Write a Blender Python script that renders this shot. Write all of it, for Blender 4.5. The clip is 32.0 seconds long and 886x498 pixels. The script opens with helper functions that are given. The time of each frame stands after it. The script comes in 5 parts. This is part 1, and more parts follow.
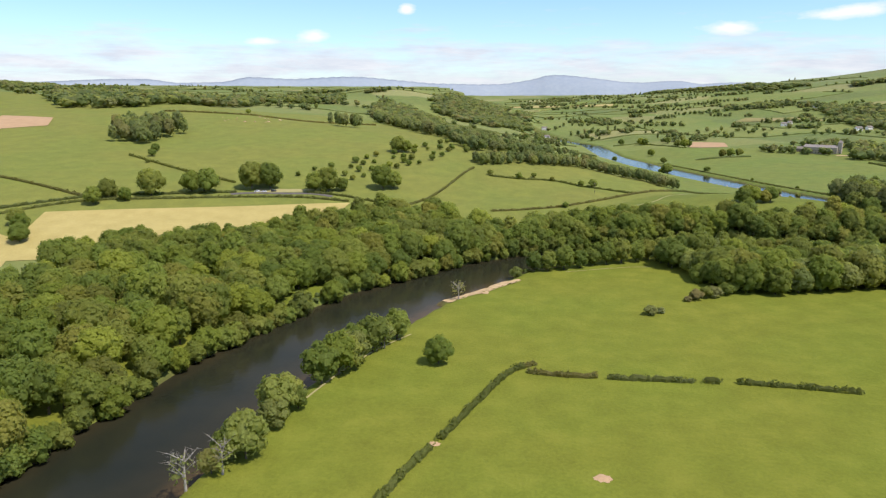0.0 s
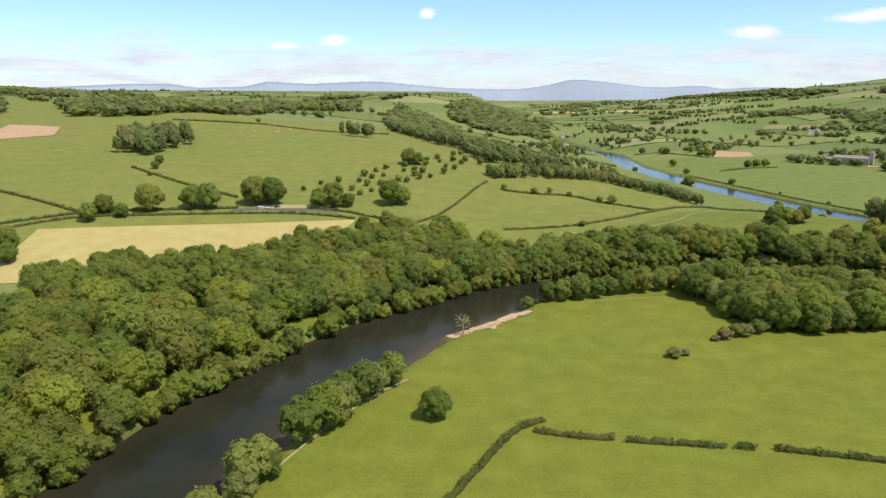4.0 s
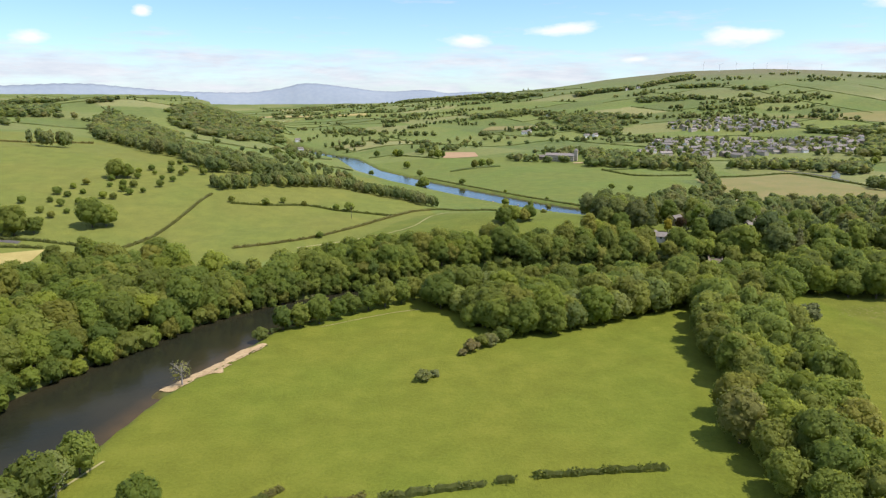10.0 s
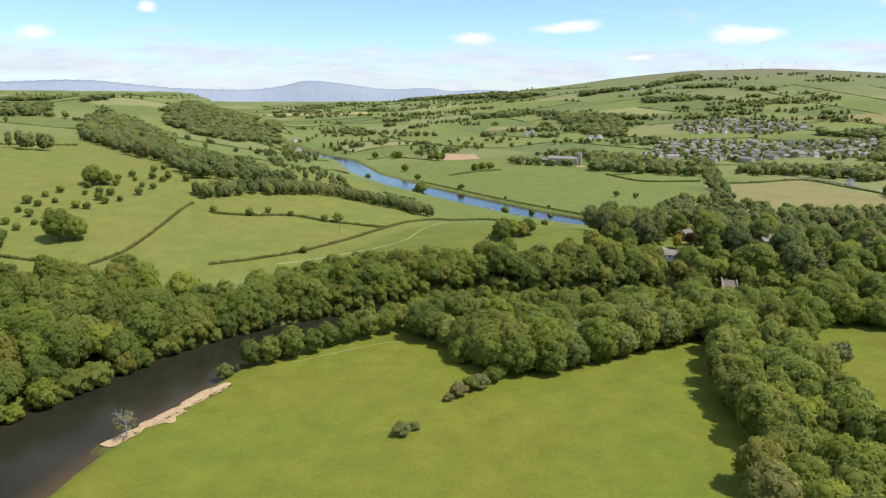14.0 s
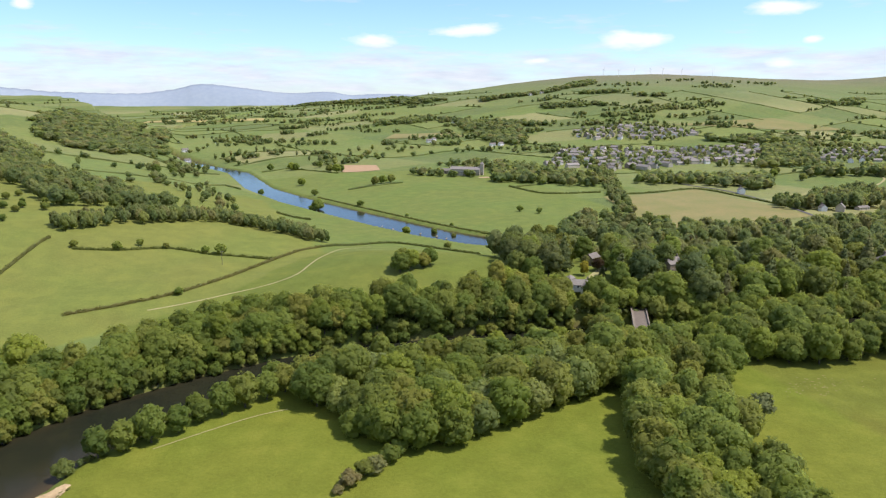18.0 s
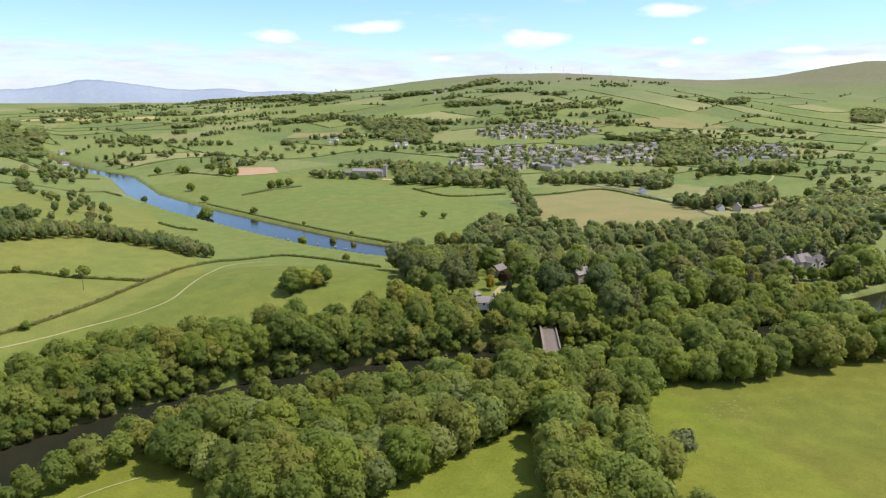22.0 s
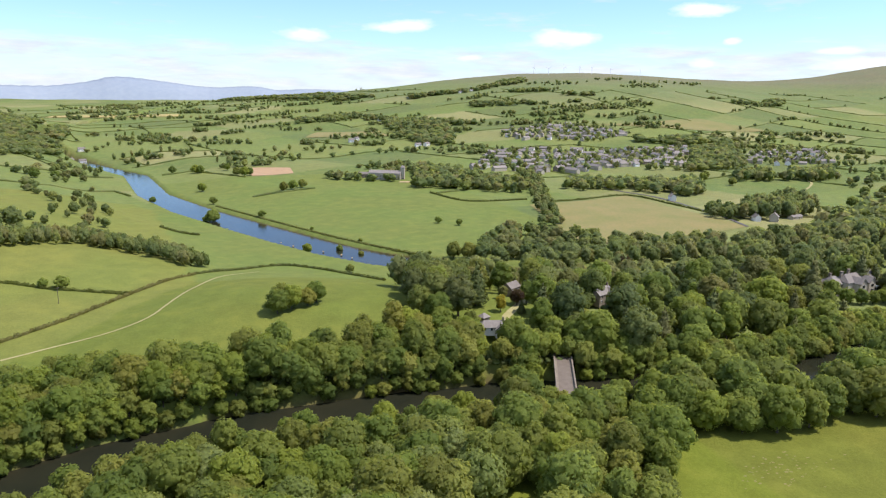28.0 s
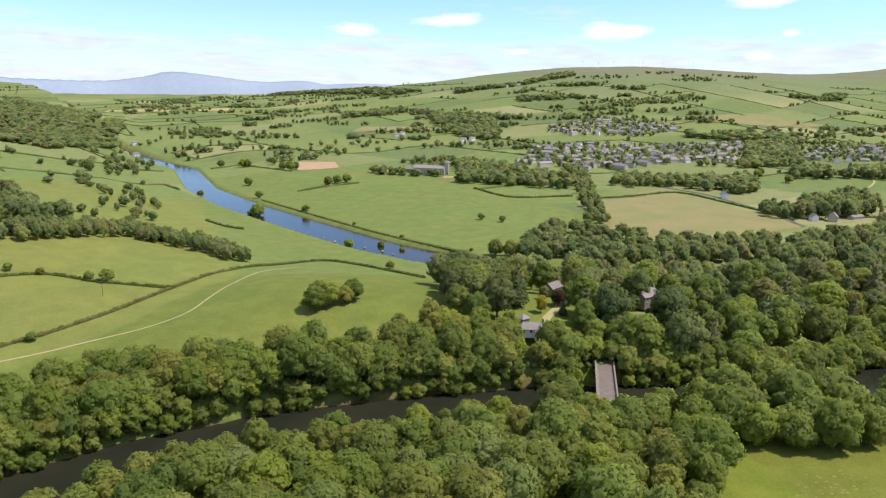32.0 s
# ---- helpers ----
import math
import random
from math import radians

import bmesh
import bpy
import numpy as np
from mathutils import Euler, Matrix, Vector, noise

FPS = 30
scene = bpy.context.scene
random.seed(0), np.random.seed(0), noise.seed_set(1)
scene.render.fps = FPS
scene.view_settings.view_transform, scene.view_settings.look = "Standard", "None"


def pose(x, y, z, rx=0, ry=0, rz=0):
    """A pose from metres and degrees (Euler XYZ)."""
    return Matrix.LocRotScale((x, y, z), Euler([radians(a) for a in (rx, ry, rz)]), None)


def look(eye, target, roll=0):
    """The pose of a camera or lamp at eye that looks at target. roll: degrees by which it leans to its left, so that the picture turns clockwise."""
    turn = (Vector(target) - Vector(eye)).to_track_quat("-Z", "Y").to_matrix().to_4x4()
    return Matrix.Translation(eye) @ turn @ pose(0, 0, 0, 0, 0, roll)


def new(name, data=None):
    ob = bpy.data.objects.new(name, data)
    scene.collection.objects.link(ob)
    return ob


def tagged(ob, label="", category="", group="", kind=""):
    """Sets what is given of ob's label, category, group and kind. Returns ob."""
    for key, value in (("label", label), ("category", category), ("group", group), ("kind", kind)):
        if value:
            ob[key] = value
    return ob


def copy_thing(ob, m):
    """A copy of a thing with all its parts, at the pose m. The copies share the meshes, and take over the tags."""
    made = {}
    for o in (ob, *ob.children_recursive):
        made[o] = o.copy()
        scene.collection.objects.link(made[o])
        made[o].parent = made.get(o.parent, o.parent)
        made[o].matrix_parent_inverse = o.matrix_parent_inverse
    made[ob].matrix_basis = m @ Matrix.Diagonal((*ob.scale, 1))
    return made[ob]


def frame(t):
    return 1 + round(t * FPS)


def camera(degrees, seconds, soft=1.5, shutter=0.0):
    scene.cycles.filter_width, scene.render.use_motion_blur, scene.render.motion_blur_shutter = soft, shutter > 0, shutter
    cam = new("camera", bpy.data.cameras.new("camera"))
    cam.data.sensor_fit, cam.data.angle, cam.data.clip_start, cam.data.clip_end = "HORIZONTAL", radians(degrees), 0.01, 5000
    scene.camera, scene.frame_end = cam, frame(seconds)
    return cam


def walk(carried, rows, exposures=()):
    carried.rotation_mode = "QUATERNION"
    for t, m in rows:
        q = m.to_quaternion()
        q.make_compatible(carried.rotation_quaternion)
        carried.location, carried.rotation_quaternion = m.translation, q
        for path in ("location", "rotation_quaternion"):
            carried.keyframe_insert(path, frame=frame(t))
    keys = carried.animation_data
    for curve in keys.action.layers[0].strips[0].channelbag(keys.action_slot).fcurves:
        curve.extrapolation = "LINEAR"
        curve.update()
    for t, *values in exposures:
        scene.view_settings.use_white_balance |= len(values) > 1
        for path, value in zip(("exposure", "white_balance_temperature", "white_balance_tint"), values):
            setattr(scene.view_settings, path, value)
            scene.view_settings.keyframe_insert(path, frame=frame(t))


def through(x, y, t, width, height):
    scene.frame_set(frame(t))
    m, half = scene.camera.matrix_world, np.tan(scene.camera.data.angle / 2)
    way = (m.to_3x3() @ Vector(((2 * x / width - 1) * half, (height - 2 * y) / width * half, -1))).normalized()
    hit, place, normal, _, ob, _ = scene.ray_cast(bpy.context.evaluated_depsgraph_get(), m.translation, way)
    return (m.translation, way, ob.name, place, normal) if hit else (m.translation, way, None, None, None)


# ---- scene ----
cam = camera(65.0, 32.0, soft=1.25)
# seconds, x, y, z, heading to the left of +y, tilt, lean to the left
PATH = [
    (0, 0.00, 0.00, 89.76, 10.96, -12.51, -0.06),
    (1, 0.09, 8.29, 92.12, 11.03, -12.33, -0.16),
    (2, 0.28, 16.04, 94.07, 11.18, -12.18, -0.20),
    (3, 0.65, 22.56, 95.19, 11.65, -12.10, -0.14),
    (3.5, 0.81, 25.42, 95.51, 12.05, -12.15, -0.10),
    (5.5, 1.31, 33.26, 94.65, 14.46, -12.27, 0.22),
    (6, 1.24, 35.60, 94.42, 15.15, -12.36, 0.18),
    (6.5, 1.15, 38.06, 94.21, 15.68, -12.53, 0.11),
    (7, 1.08, 40.78, 94.09, 15.99, -12.65, 0.02),
    (7.5, 1.13, 43.83, 94.08, 9.55, -12.59, -0.08),
    (8, 1.37, 47.19, 94.19, 1.57, -12.37, -0.16),
    (8.5, 1.89, 50.80, 94.38, 0.07, -12.12, -0.19),
    (9, 2.70, 54.55, 94.61, -2.71, -11.95, -0.17),
    (9.5, 3.68, 58.34, 94.85, -7.81, -11.91, -0.14),
    (10, 4.82, 62.13, 95.10, -8.63, -11.92, -0.08),
    (10.5, 6.06, 65.92, 95.38, -8.75, -11.93, -0.02),
    (11, 7.37, 69.70, 95.69, -8.74, -11.94, 0.03),
    (12, 10.10, 77.22, 96.50, -8.60, -12.00, 0.10),
    (13, 13.02, 84.85, 97.92, -8.49, -12.12, 0.16),
    (13.5, 14.53, 88.79, 98.88, -8.40, -12.15, 0.19),
    (15.5, 20.67, 106.07, 105.13, -7.43, -11.97, 0.22),
    (16, 22.11, 110.38, 106.46, -5.32, -12.02, 0.21),
    (16.5, 23.56, 114.68, 107.71, -1.98, -12.03, 0.20),
    (17, 25.05, 118.94, 108.87, -2.91, -12.01, 0.18),
    (17.5, 26.62, 123.16, 109.92, -8.36, -11.97, 0.16),
    (18, 28.28, 127.33, 110.84, -16.19, -11.92, 0.14),
    (18.5, 30.05, 131.41, 111.63, -17.48, -11.94, 0.15),
    (19, 31.94, 135.41, 112.30, -17.79, -11.95, 0.18),
    (19.5, 33.93, 139.31, 112.84, -22.94, -11.97, 0.21),
    (20, 36.02, 143.12, 113.28, -23.82, -11.97, 0.25),
    (21, 40.48, 150.32, 113.80, -23.95, -12.04, 0.28),
    (22, 45.21, 156.93, 113.90, -23.80, -12.11, 0.32),
    (23, 50.00, 163.12, 113.85, -23.76, -12.09, 0.39),
    (24, 54.64, 169.02, 113.87, -23.80, -12.04, 0.53),
    (24.5, 56.87, 171.90, 113.93, -23.84, -12.05, 0.59),
    (26.5, 64.63, 182.22, 114.52, -23.20, -12.03, 0.73),
    (27, 66.18, 184.05, 114.61, -22.75, -12.05, 0.74),
    (28, 68.98, 187.08, 114.74, -21.64, -12.19, 0.76),
    (29, 71.00, 189.22, 114.86, -20.77, -12.46, 0.69),
    (30, 72.42, 190.71, 114.99, -19.73, -12.62, 0.64),
    (31, 73.46, 191.76, 115.14, -18.80, -12.73, 0.64),
    (32, 74.31, 192.60, 115.30, -17.79, -12.70, 0.69),
]
walk(cam, [(t, pose(x, y, z, 90, 0, yaw) @ pose(0, 0, 0, tilt) @ pose(0, 0, 0, 0, 0, lean)) for t, x, y, z, yaw, tilt, lean in PATH], [(0, 0.34, 6420, 14), (8, 0.34, 6400, 13), (16, 0.36, 6250, 14), (22, 0.44, 6200, 16), (32, 0.48, 6150, 16)])

# ---------- daylight ----------
SUN_TURN, SUN_HEIGHT = 114, 60          # degrees from +y towards +x, degrees over the horizon
CLOUDS = [(31.1, 4.7, 3.1, 0.74), (18.3, 5.6, 2.6, 0.56), (10.7, 4.8, 2.3, 0.6), (-20.9, 4.4, 1.4, 0.65), (-20.9, 4.5, 1.0, 0.6), (-13.8, 6.5, 0.8, 0.47), (-25.1, 4.0, 1.3, 0.33), (41.0, 6.6, 2.6, 0.65), (43.2, 4.4, 0.7, 0.33), (50.1, 3.6, 1.9, 0.33), (23.6, 3.2, 1.2, 0.28), (41.5, 2.8, 1.4, 0.42), (52.4, 2.7, 4.2, 0.6), (18.0, 5.5, 2.8, 0.51)]
world = bpy.data.worlds.new("sky")
scene.world = world
world.use_nodes = True


class Nodes:
    """Short-hand for building a node tree."""

    def __init__(self, tree):
        self.tree = tree
        tree.nodes.clear()

    def add(self, kind, inputs=None, **settings):
        node = self.tree.nodes.new(kind)
        for key, value in settings.items():
            setattr(node, key, value)
        for key, value in (inputs or {}).items():
            self.put(node, key, value)
        return node

    def put(self, node, key, value):
        if isinstance(value, bpy.types.NodeSocket):
            self.tree.links.new(value, node.inputs[key])
        elif isinstance(value, bpy.types.Node):
            self.tree.links.new(value.outputs[0], node.inputs[key])
        else:
            node.inputs[key].default_value = value

    def math(self, op, a, b=0.0, clamp=False):
        return self.add("ShaderNodeMath", {0: a, 1: b}, operation=op, use_clamp=clamp).outputs[0]

    def noise(self, vector, scale, detail=4.0, rough=0.55):
        return self.add("ShaderNodeTexNoise", {"Vector": vector, "Scale": scale, "Detail": detail, "Roughness": rough}).outputs[0]

    def ramp(self, value, *stops):
        node = self.add("ShaderNodeValToRGB", {0: value})
        row = node.color_ramp.elements
        while len(row) < len(stops):
            row.new(0.5)
        for element, (at, colour) in zip(row, stops):
            element.position = at
            element.color = (*colour, 1) if isinstance(colour, tuple) else (colour, colour, colour, 1)
        return node.outputs[0]

    def mix(self, k, a, b, blend="MIX"):
        """Mixes two colours."""
        node = self.add("ShaderNodeMix", data_type="RGBA", blend_type=blend)
        for key, value in ((0, k), (6, a), (7, b)):
            if isinstance(value, tuple):
                value = (*value, 1)
            self.put(node, key, value)
        return node.outputs[2]


def build_sky():
    n = Nodes(world.node_tree)
    sky = n.add("ShaderNodeTexSky", sky_type="NISHITA", sun_disc=False, sun_elevation=radians(SUN_HEIGHT), sun_rotation=radians(SUN_TURN),
                altitude=50, air_density=1.0, dust_density=0.35, ozone_density=3.5)
    way = n.add("ShaderNodeTexCoord").outputs["Generated"]
    x, y, up = n.add("ShaderNodeSeparateXYZ", {0: way}).outputs[:3]
    turn = n.math("ARCTAN2", x, y)
    # cloud is stretched level, more so towards the horizon
    flat = n.add("ShaderNodeCombineXYZ", {0: turn, 1: n.math("MULTIPLY", up, 6.0), 2: 0.0}).outputs[0]
    bank = n.noise(flat, 7.0, 8, 0.62)
    low = n.ramp(up, (0.0, 0.62), (0.03, 0.9), (0.06, 0.8), (0.078, 0.15), (0.12, 0.0))
    cover = n.ramp(n.math("ADD", bank, n.math("MULTIPLY", low, 0.3)), (0.58, 0.0), (0.84, 0.9))
    puff = n.noise(n.add("ShaderNodeCombineXYZ", {0: turn, 1: n.math("MULTIPLY", up, 2.6), 2: 0.0}).outputs[0], 24.0, 5, 0.55)
    # the few separate clouds: heading, rise, half-length, half-height
    heaps = None
    for heading, rise, long, tall in CLOUDS:
        a = n.math("DIVIDE", n.math("SUBTRACT", turn, radians(heading)), radians(long))
        b = n.math("DIVIDE", n.math("SUBTRACT", up, math.sin(radians(rise))), math.sin(radians(tall)))
        d = n.math("SQRT", n.math("ADD", n.math("MULTIPLY", a, a), n.math("MULTIPLY", b, b)))
        d = n.math("ADD", d, n.math("MULTIPLY", n.math("SUBTRACT", puff, 0.5), 1.5))
        heap = n.ramp(d, (0.35, 1.0), (1.05, 0.0))
        heaps = heap if heaps is None else n.math("MAXIMUM", heaps, heap)
    shade = n.mix(n.ramp(n.noise(flat, 15.0, 6, 0.6), (0.35, 0.0), (0.65, 1.0)), (4.0, 4.3, 4.8), (5.0, 5.15, 5.35))
    # unseen broken cloud, added over the rest of the sky to brighten the shade
    fill_cloud = n.ramp(n.noise(way, 2.6, 7, 0.58), (0.44, 0.0), (0.58, 0.9))
    cover = n.math("MAXIMUM", cover, n.math("MULTIPLY", fill_cloud, n.ramp(up, (0.16, 0.0), (0.34, 1.0))))
    backing = n.mix(cover, n.mix(1.0, sky.outputs[0], (0.84, 0.97, 1.08), "MULTIPLY"), shade)
    n.add("ShaderNodeOutputWorld", {0: n.add("ShaderNodeBackground", {0: n.mix(heaps, backing, (5.7, 5.95, 5.9)), 1: 0.138})})


build_sky()
sun = new("sun", bpy.data.lights.new("sun", "SUN"))
sun.data.energy, sun.data.angle, sun.data.color = 3.9, radians(0.6), (1.0, 0.93, 0.83)
a, e = radians(SUN_TURN), radians(SUN_HEIGHT)
sun.matrix_world = look((800 * math.sin(a) * math.cos(e), 800 * math.cos(a) * math.cos(e), 800 * math.sin(e)), (0, 0, 0))

# ---------- materials ----------
def material(name, build, rough=0.9, metallic=0.0, specular=0.3):
    """A surface whose node tree build(n, at) returns colour, and a height for its relief or None. at: position in metres."""
    m = bpy.data.materials.new(name)
    m.use_nodes = True
    n = Nodes(m.node_tree)
    at = n.add("ShaderNodeTexCoord").outputs["Object"]
    colour, relief, depth = build(n, at)
    shader = n.add("ShaderNodeBsdfPrincipled", {"Base Color": colour, "Roughness": rough, "Metallic": metallic, "Specular IOR Level": specular})
    if relief is not None:
        n.put(shader, "Normal", n.add("ShaderNodeBump", {"Height": relief, "Distance": depth, "Strength": 0.8}))
    n.add("ShaderNodeOutputMaterial", {0: shader})
    return m


def speckled(name, dark, light, scale=1.0, rough=0.9, depth=0.02, metallic=0.0, specular=0.3):
    """A plain stuff with grain and stains at two sizes."""
    def build(n, at):
        fine, broad = n.noise(at, 9.0 * scale, 5), n.noise(at, 0.7 * scale, 3)
        k = n.math("ADD", n.math("MULTIPLY", fine, 0.5), n.math("MULTIPLY", broad, 0.5))
        k = n.math("ADD", k, n.math("MULTIPLY", n.math("SUBTRACT", n.add("ShaderNodeObjectInfo").outputs["Random"], 0.5), 0.12))
        return n.mix(n.ramp(k, (0.32, 0.0), (0.68, 1.0)), dark, light), fine, depth
    return material(name, build, rough, metallic, specular)


def foliage(name, dark, mid, light, by_object=True, through=0.62):
    """Leaves: each tree has its own tint, each spray of leaves its own lightness; some light comes through."""
    m = bpy.data.materials.new(name)
    m.use_nodes = True
    n = Nodes(m.node_tree)
    own = n.add("ShaderNodeObjectInfo").outputs["Random"] if by_object else n.add("ShaderNodeAttribute", attribute_name="tint").outputs["Fac"]
    spray = n.add("ShaderNodeNewGeometry").outputs["Random Per Island"]
    k = n.math("ADD", n.math("MULTIPLY", own, 0.74), n.math("MULTIPLY", spray, 0.26))
    colour = n.ramp(k, (0.08, dark), (0.5, mid), (0.92, light))
    # some trees are browner, some darker and bluer, some fresher than their neighbours
    hue = n.math("FRACT", n.math("MULTIPLY", own, 13.7))
    colour = n.mix(1.0, colour, n.ramp(hue, (0.0, (1.16, 1.0, 0.98)), (0.2, (1.06, 1.05, 1.1)), (0.42, (0.95, 1.03, 0.92)), (0.6, (0.80, 0.93, 0.95)), (0.8, (0.9, 1.04, 0.9)), (1.0, (1.2, 1.22, 0.85))), "MULTIPLY")
    # leaf clusters finer than the sprays: clefts' shade painted into the colour, plus relief
    at = n.add("ShaderNodeTexCoord").outputs["Object"]
    cluster = n.noise(at, 2.4, 5, 0.74)
    colour = n.mix(1.0, colour, n.ramp(cluster, (0.34, 0.7), (0.66, 1.36)), "MULTIPLY")
    shader = n.add("ShaderNodeBsdfPrincipled", {"Base Color": colour, "Roughness": 0.62, "Specular IOR Level": 0.2})
    n.put(shader, "Normal", n.add("ShaderNodeBump", {"Height": cluster, "Distance": 0.4, "Strength": 0.4}))
    glow = n.add("ShaderNodeBsdfTranslucent", {"Color": n.mix(0.5, colour, (0.38, 0.40, 0.07))})
    n.add("ShaderNodeOutputMaterial", {0: n.add("ShaderNodeMixShader", {0: through, 1: shader, 2: glow})})
    return m


def ground_material():
    m = bpy.data.materials.new("meadow")
    m.use_nodes = True
    n = Nodes(m.node_tree)
    at = n.add("ShaderNodeTexCoord").outputs["Object"]
    base = n.add("ShaderNodeAttribute", attribute_name="sward").outputs["Color"]
    tuft, patch, broad = n.noise(at, 0.9, 6, 0.65), n.noise(at, 0.09, 5, 0.6), n.noise(at, 0.013, 3)
    k = n.math("ADD", n.math("MULTIPLY", tuft, 0.5), n.math("MULTIPLY", patch, 0.5))
    value = n.ramp(k, (0.3, 0.76), (0.7, 1.22))
    colour = n.mix(1.0, base, value, "MULTIPLY")
    colour = n.mix(n.math("MULTIPLY", n.ramp(patch, (0.5, 0.0), (0.72, 1.0)), 0.24), colour, (0.22, 0.20, 0.035))
    colour = n.mix(n.math("MULTIPLY", n.ramp(broad, (0.42, 0.0), (0.62, 1.0)), 0.35), colour, n.mix(1.0, colour, (0.78, 1.02, 0.9), "MULTIPLY"))
    shader = n.add("ShaderNodeBsdfPrincipled", {"Base Color": colour, "Roughness": 0.95, "Specular IOR Level": 0.1})
    n.put(shader, "Normal", n.add("ShaderNodeBump", {"Height": tuft, "Distance": 0.5, "Strength": 0.7}))
    n.add("ShaderNodeOutputMaterial", {0: shader})
    return m


def water_material(name, gloss):
    m = bpy.data.materials.new(name)
    m.use_nodes = True
    n = Nodes(m.node_tree)
    at = n.add("ShaderNodeTexCoord").outputs["Object"]
    ripple = n.add("ShaderNodeMath", {0: n.noise(at, 0.9, 4), 1: n.noise(at, 0.16, 3)}, operation="ADD").outputs[0]
    bed = n.mix(n.ramp(n.noise(at, 0.03, 4), (0.35, 0.0), (0.7, 1.0)), (0.016, 0.018, 0.011), (0.027, 0.026, 0.014))
    # the brown bed shows through the shallows
    shoal = n.math("MULTIPLY", n.add("ShaderNodeAttribute", attribute_name="shoal").outputs["Fac"], n.ramp(n.noise(at, 0.11, 4), (0.3, 0.5), (0.7, 1.0)))
    bed = n.mix(shoal, bed, (0.105, 0.066, 0.028))
    shader = n.add("ShaderNodeBsdfPrincipled", {"Base Color": bed, "Roughness": 0.12, "IOR": 1.33, "Specular IOR Level": gloss})
    n.put(shader, "Normal", n.add("ShaderNodeBump", {"Height": ripple, "Distance": 0.12, "Strength": 0.35}))
    n.add("ShaderNodeOutputMaterial", {0: shader})
    return m


MEADOW, DARK_WATER, OPEN_WATER = ground_material(), water_material("peaty_river_water", 0.1), water_material("open_river_water", 0.5)
LEAF = foliage("leaves", (0.150, 0.184, 0.040), (0.217, 0.248, 0.048), (0.298, 0.322, 0.067))
LEAF_DEEP = foliage("deep_green_leaves", (0.085, 0.105, 0.032), (0.125, 0.143, 0.038), (0.18, 0.186, 0.05), through=0.42)
LEAF_DARK = foliage("conifer_needles", (0.085, 0.098, 0.032), (0.13, 0.132, 0.042), (0.18, 0.165, 0.055), through=0.25)
LEAF_PALE = foliage("willow_leaves", (0.21, 0.23, 0.065), (0.28, 0.295, 0.09), (0.36, 0.36, 0.125))
LEAF_THORN = foliage("thorn_leaves", (0.23, 0.225, 0.09), (0.29, 0.275, 0.115), (0.35, 0.325, 0.145))
LEAF_COPPER = foliage("copper_leaves", (0.030, 0.014, 0.012), (0.05, 0.02, 0.018), (0.075, 0.035, 0.025))
LEAF_GOLD = foliage("golden_leaves", (0.36, 0.27, 0.025), (0.44, 0.33, 0.035), (0.5, 0.39, 0.05))
# joined woods and hedges: some distance haze put into the leaf colour
LEAF_HAZED = foliage("hazed_wood_leaves", (0.155, 0.186, 0.070), (0.220, 0.244, 0.088), (0.290, 0.294, 0.114), by_object=False)
HEDGE_LEAF = foliage("hedge_leaves", (0.125, 0.130, 0.038), (0.165, 0.166, 0.048), (0.205, 0.20, 0.062))
BARK = speckled("bark", (0.05, 0.04, 0.03), (0.16, 0.13, 0.10), 1.0, depth=0.05)
PALE_BARK = speckled("weathered_wood", (0.22, 0.19, 0.16), (0.42, 0.38, 0.32), 1.0, depth=0.03)
HAY = speckled("cut_hay", (0.30, 0.24, 0.075), (0.41, 0.335, 0.12), 0.12, depth=0.1)
TILLED = speckled("bare_soil", (0.33, 0.21, 0.11), (0.45, 0.30, 0.17), 0.2, depth=0.1)
DRY = speckled("dry_pasture", (0.155, 0.168, 0.042), (0.25, 0.196, 0.072), 0.045, depth=0.1)
SAND = speckled("river_sand", (0.30, 0.20, 0.095), (0.55, 0.41, 0.23), 0.8, depth=0.05)
TRACK = speckled("trodden_track", (0.27, 0.245, 0.10), (0.37, 0.325, 0.145), 0.4)
ASPHALT = speckled("asphalt", (0.07, 0.065, 0.06), (0.13, 0.12, 0.11), 1.0)
STONE = speckled("sandstone", (0.15, 0.12, 0.085), (0.28, 0.235, 0.18), 0.8, depth=0.03)
SLATE = speckled("slate", (0.13, 0.112, 0.095), (0.25, 0.22, 0.188), 1.2, 0.75)
VILLAGE_ROOF = speckled("brown_slate", (0.17, 0.148, 0.13), (0.30, 0.265, 0.235), 1.2, 0.8)
RENDER_WHITE = speckled("white_wall", (0.62, 0.60, 0.55), (0.82, 0.80, 0.76), 0.8)
BUFF = speckled("buff_wall", (0.36, 0.31, 0.24), (0.5, 0.45, 0.36), 0.8)
WHITE_METAL = speckled("white_painted_metal", (0.82, 0.82, 0.82), (0.9, 0.9, 0.9), 0.5, 0.4)
GLASS_DARK = speckled("window_glass", (0.02, 0.022, 0.026), (0.05, 0.055, 0.06), 1.0, 0.1, 0.0, specular=0.6)
# the fells' pale blue is distance haze mixed into the base colour
MOUNTAIN = speckled("haze_blue_fell", (0.25, 0.295, 0.35), (0.31, 0.35, 0.39), 0.004, 1.0, 0.0, specular=0.0)
# ---------- plan of the valley: heights in metres over the river meadow ----------
WATER = -3.0
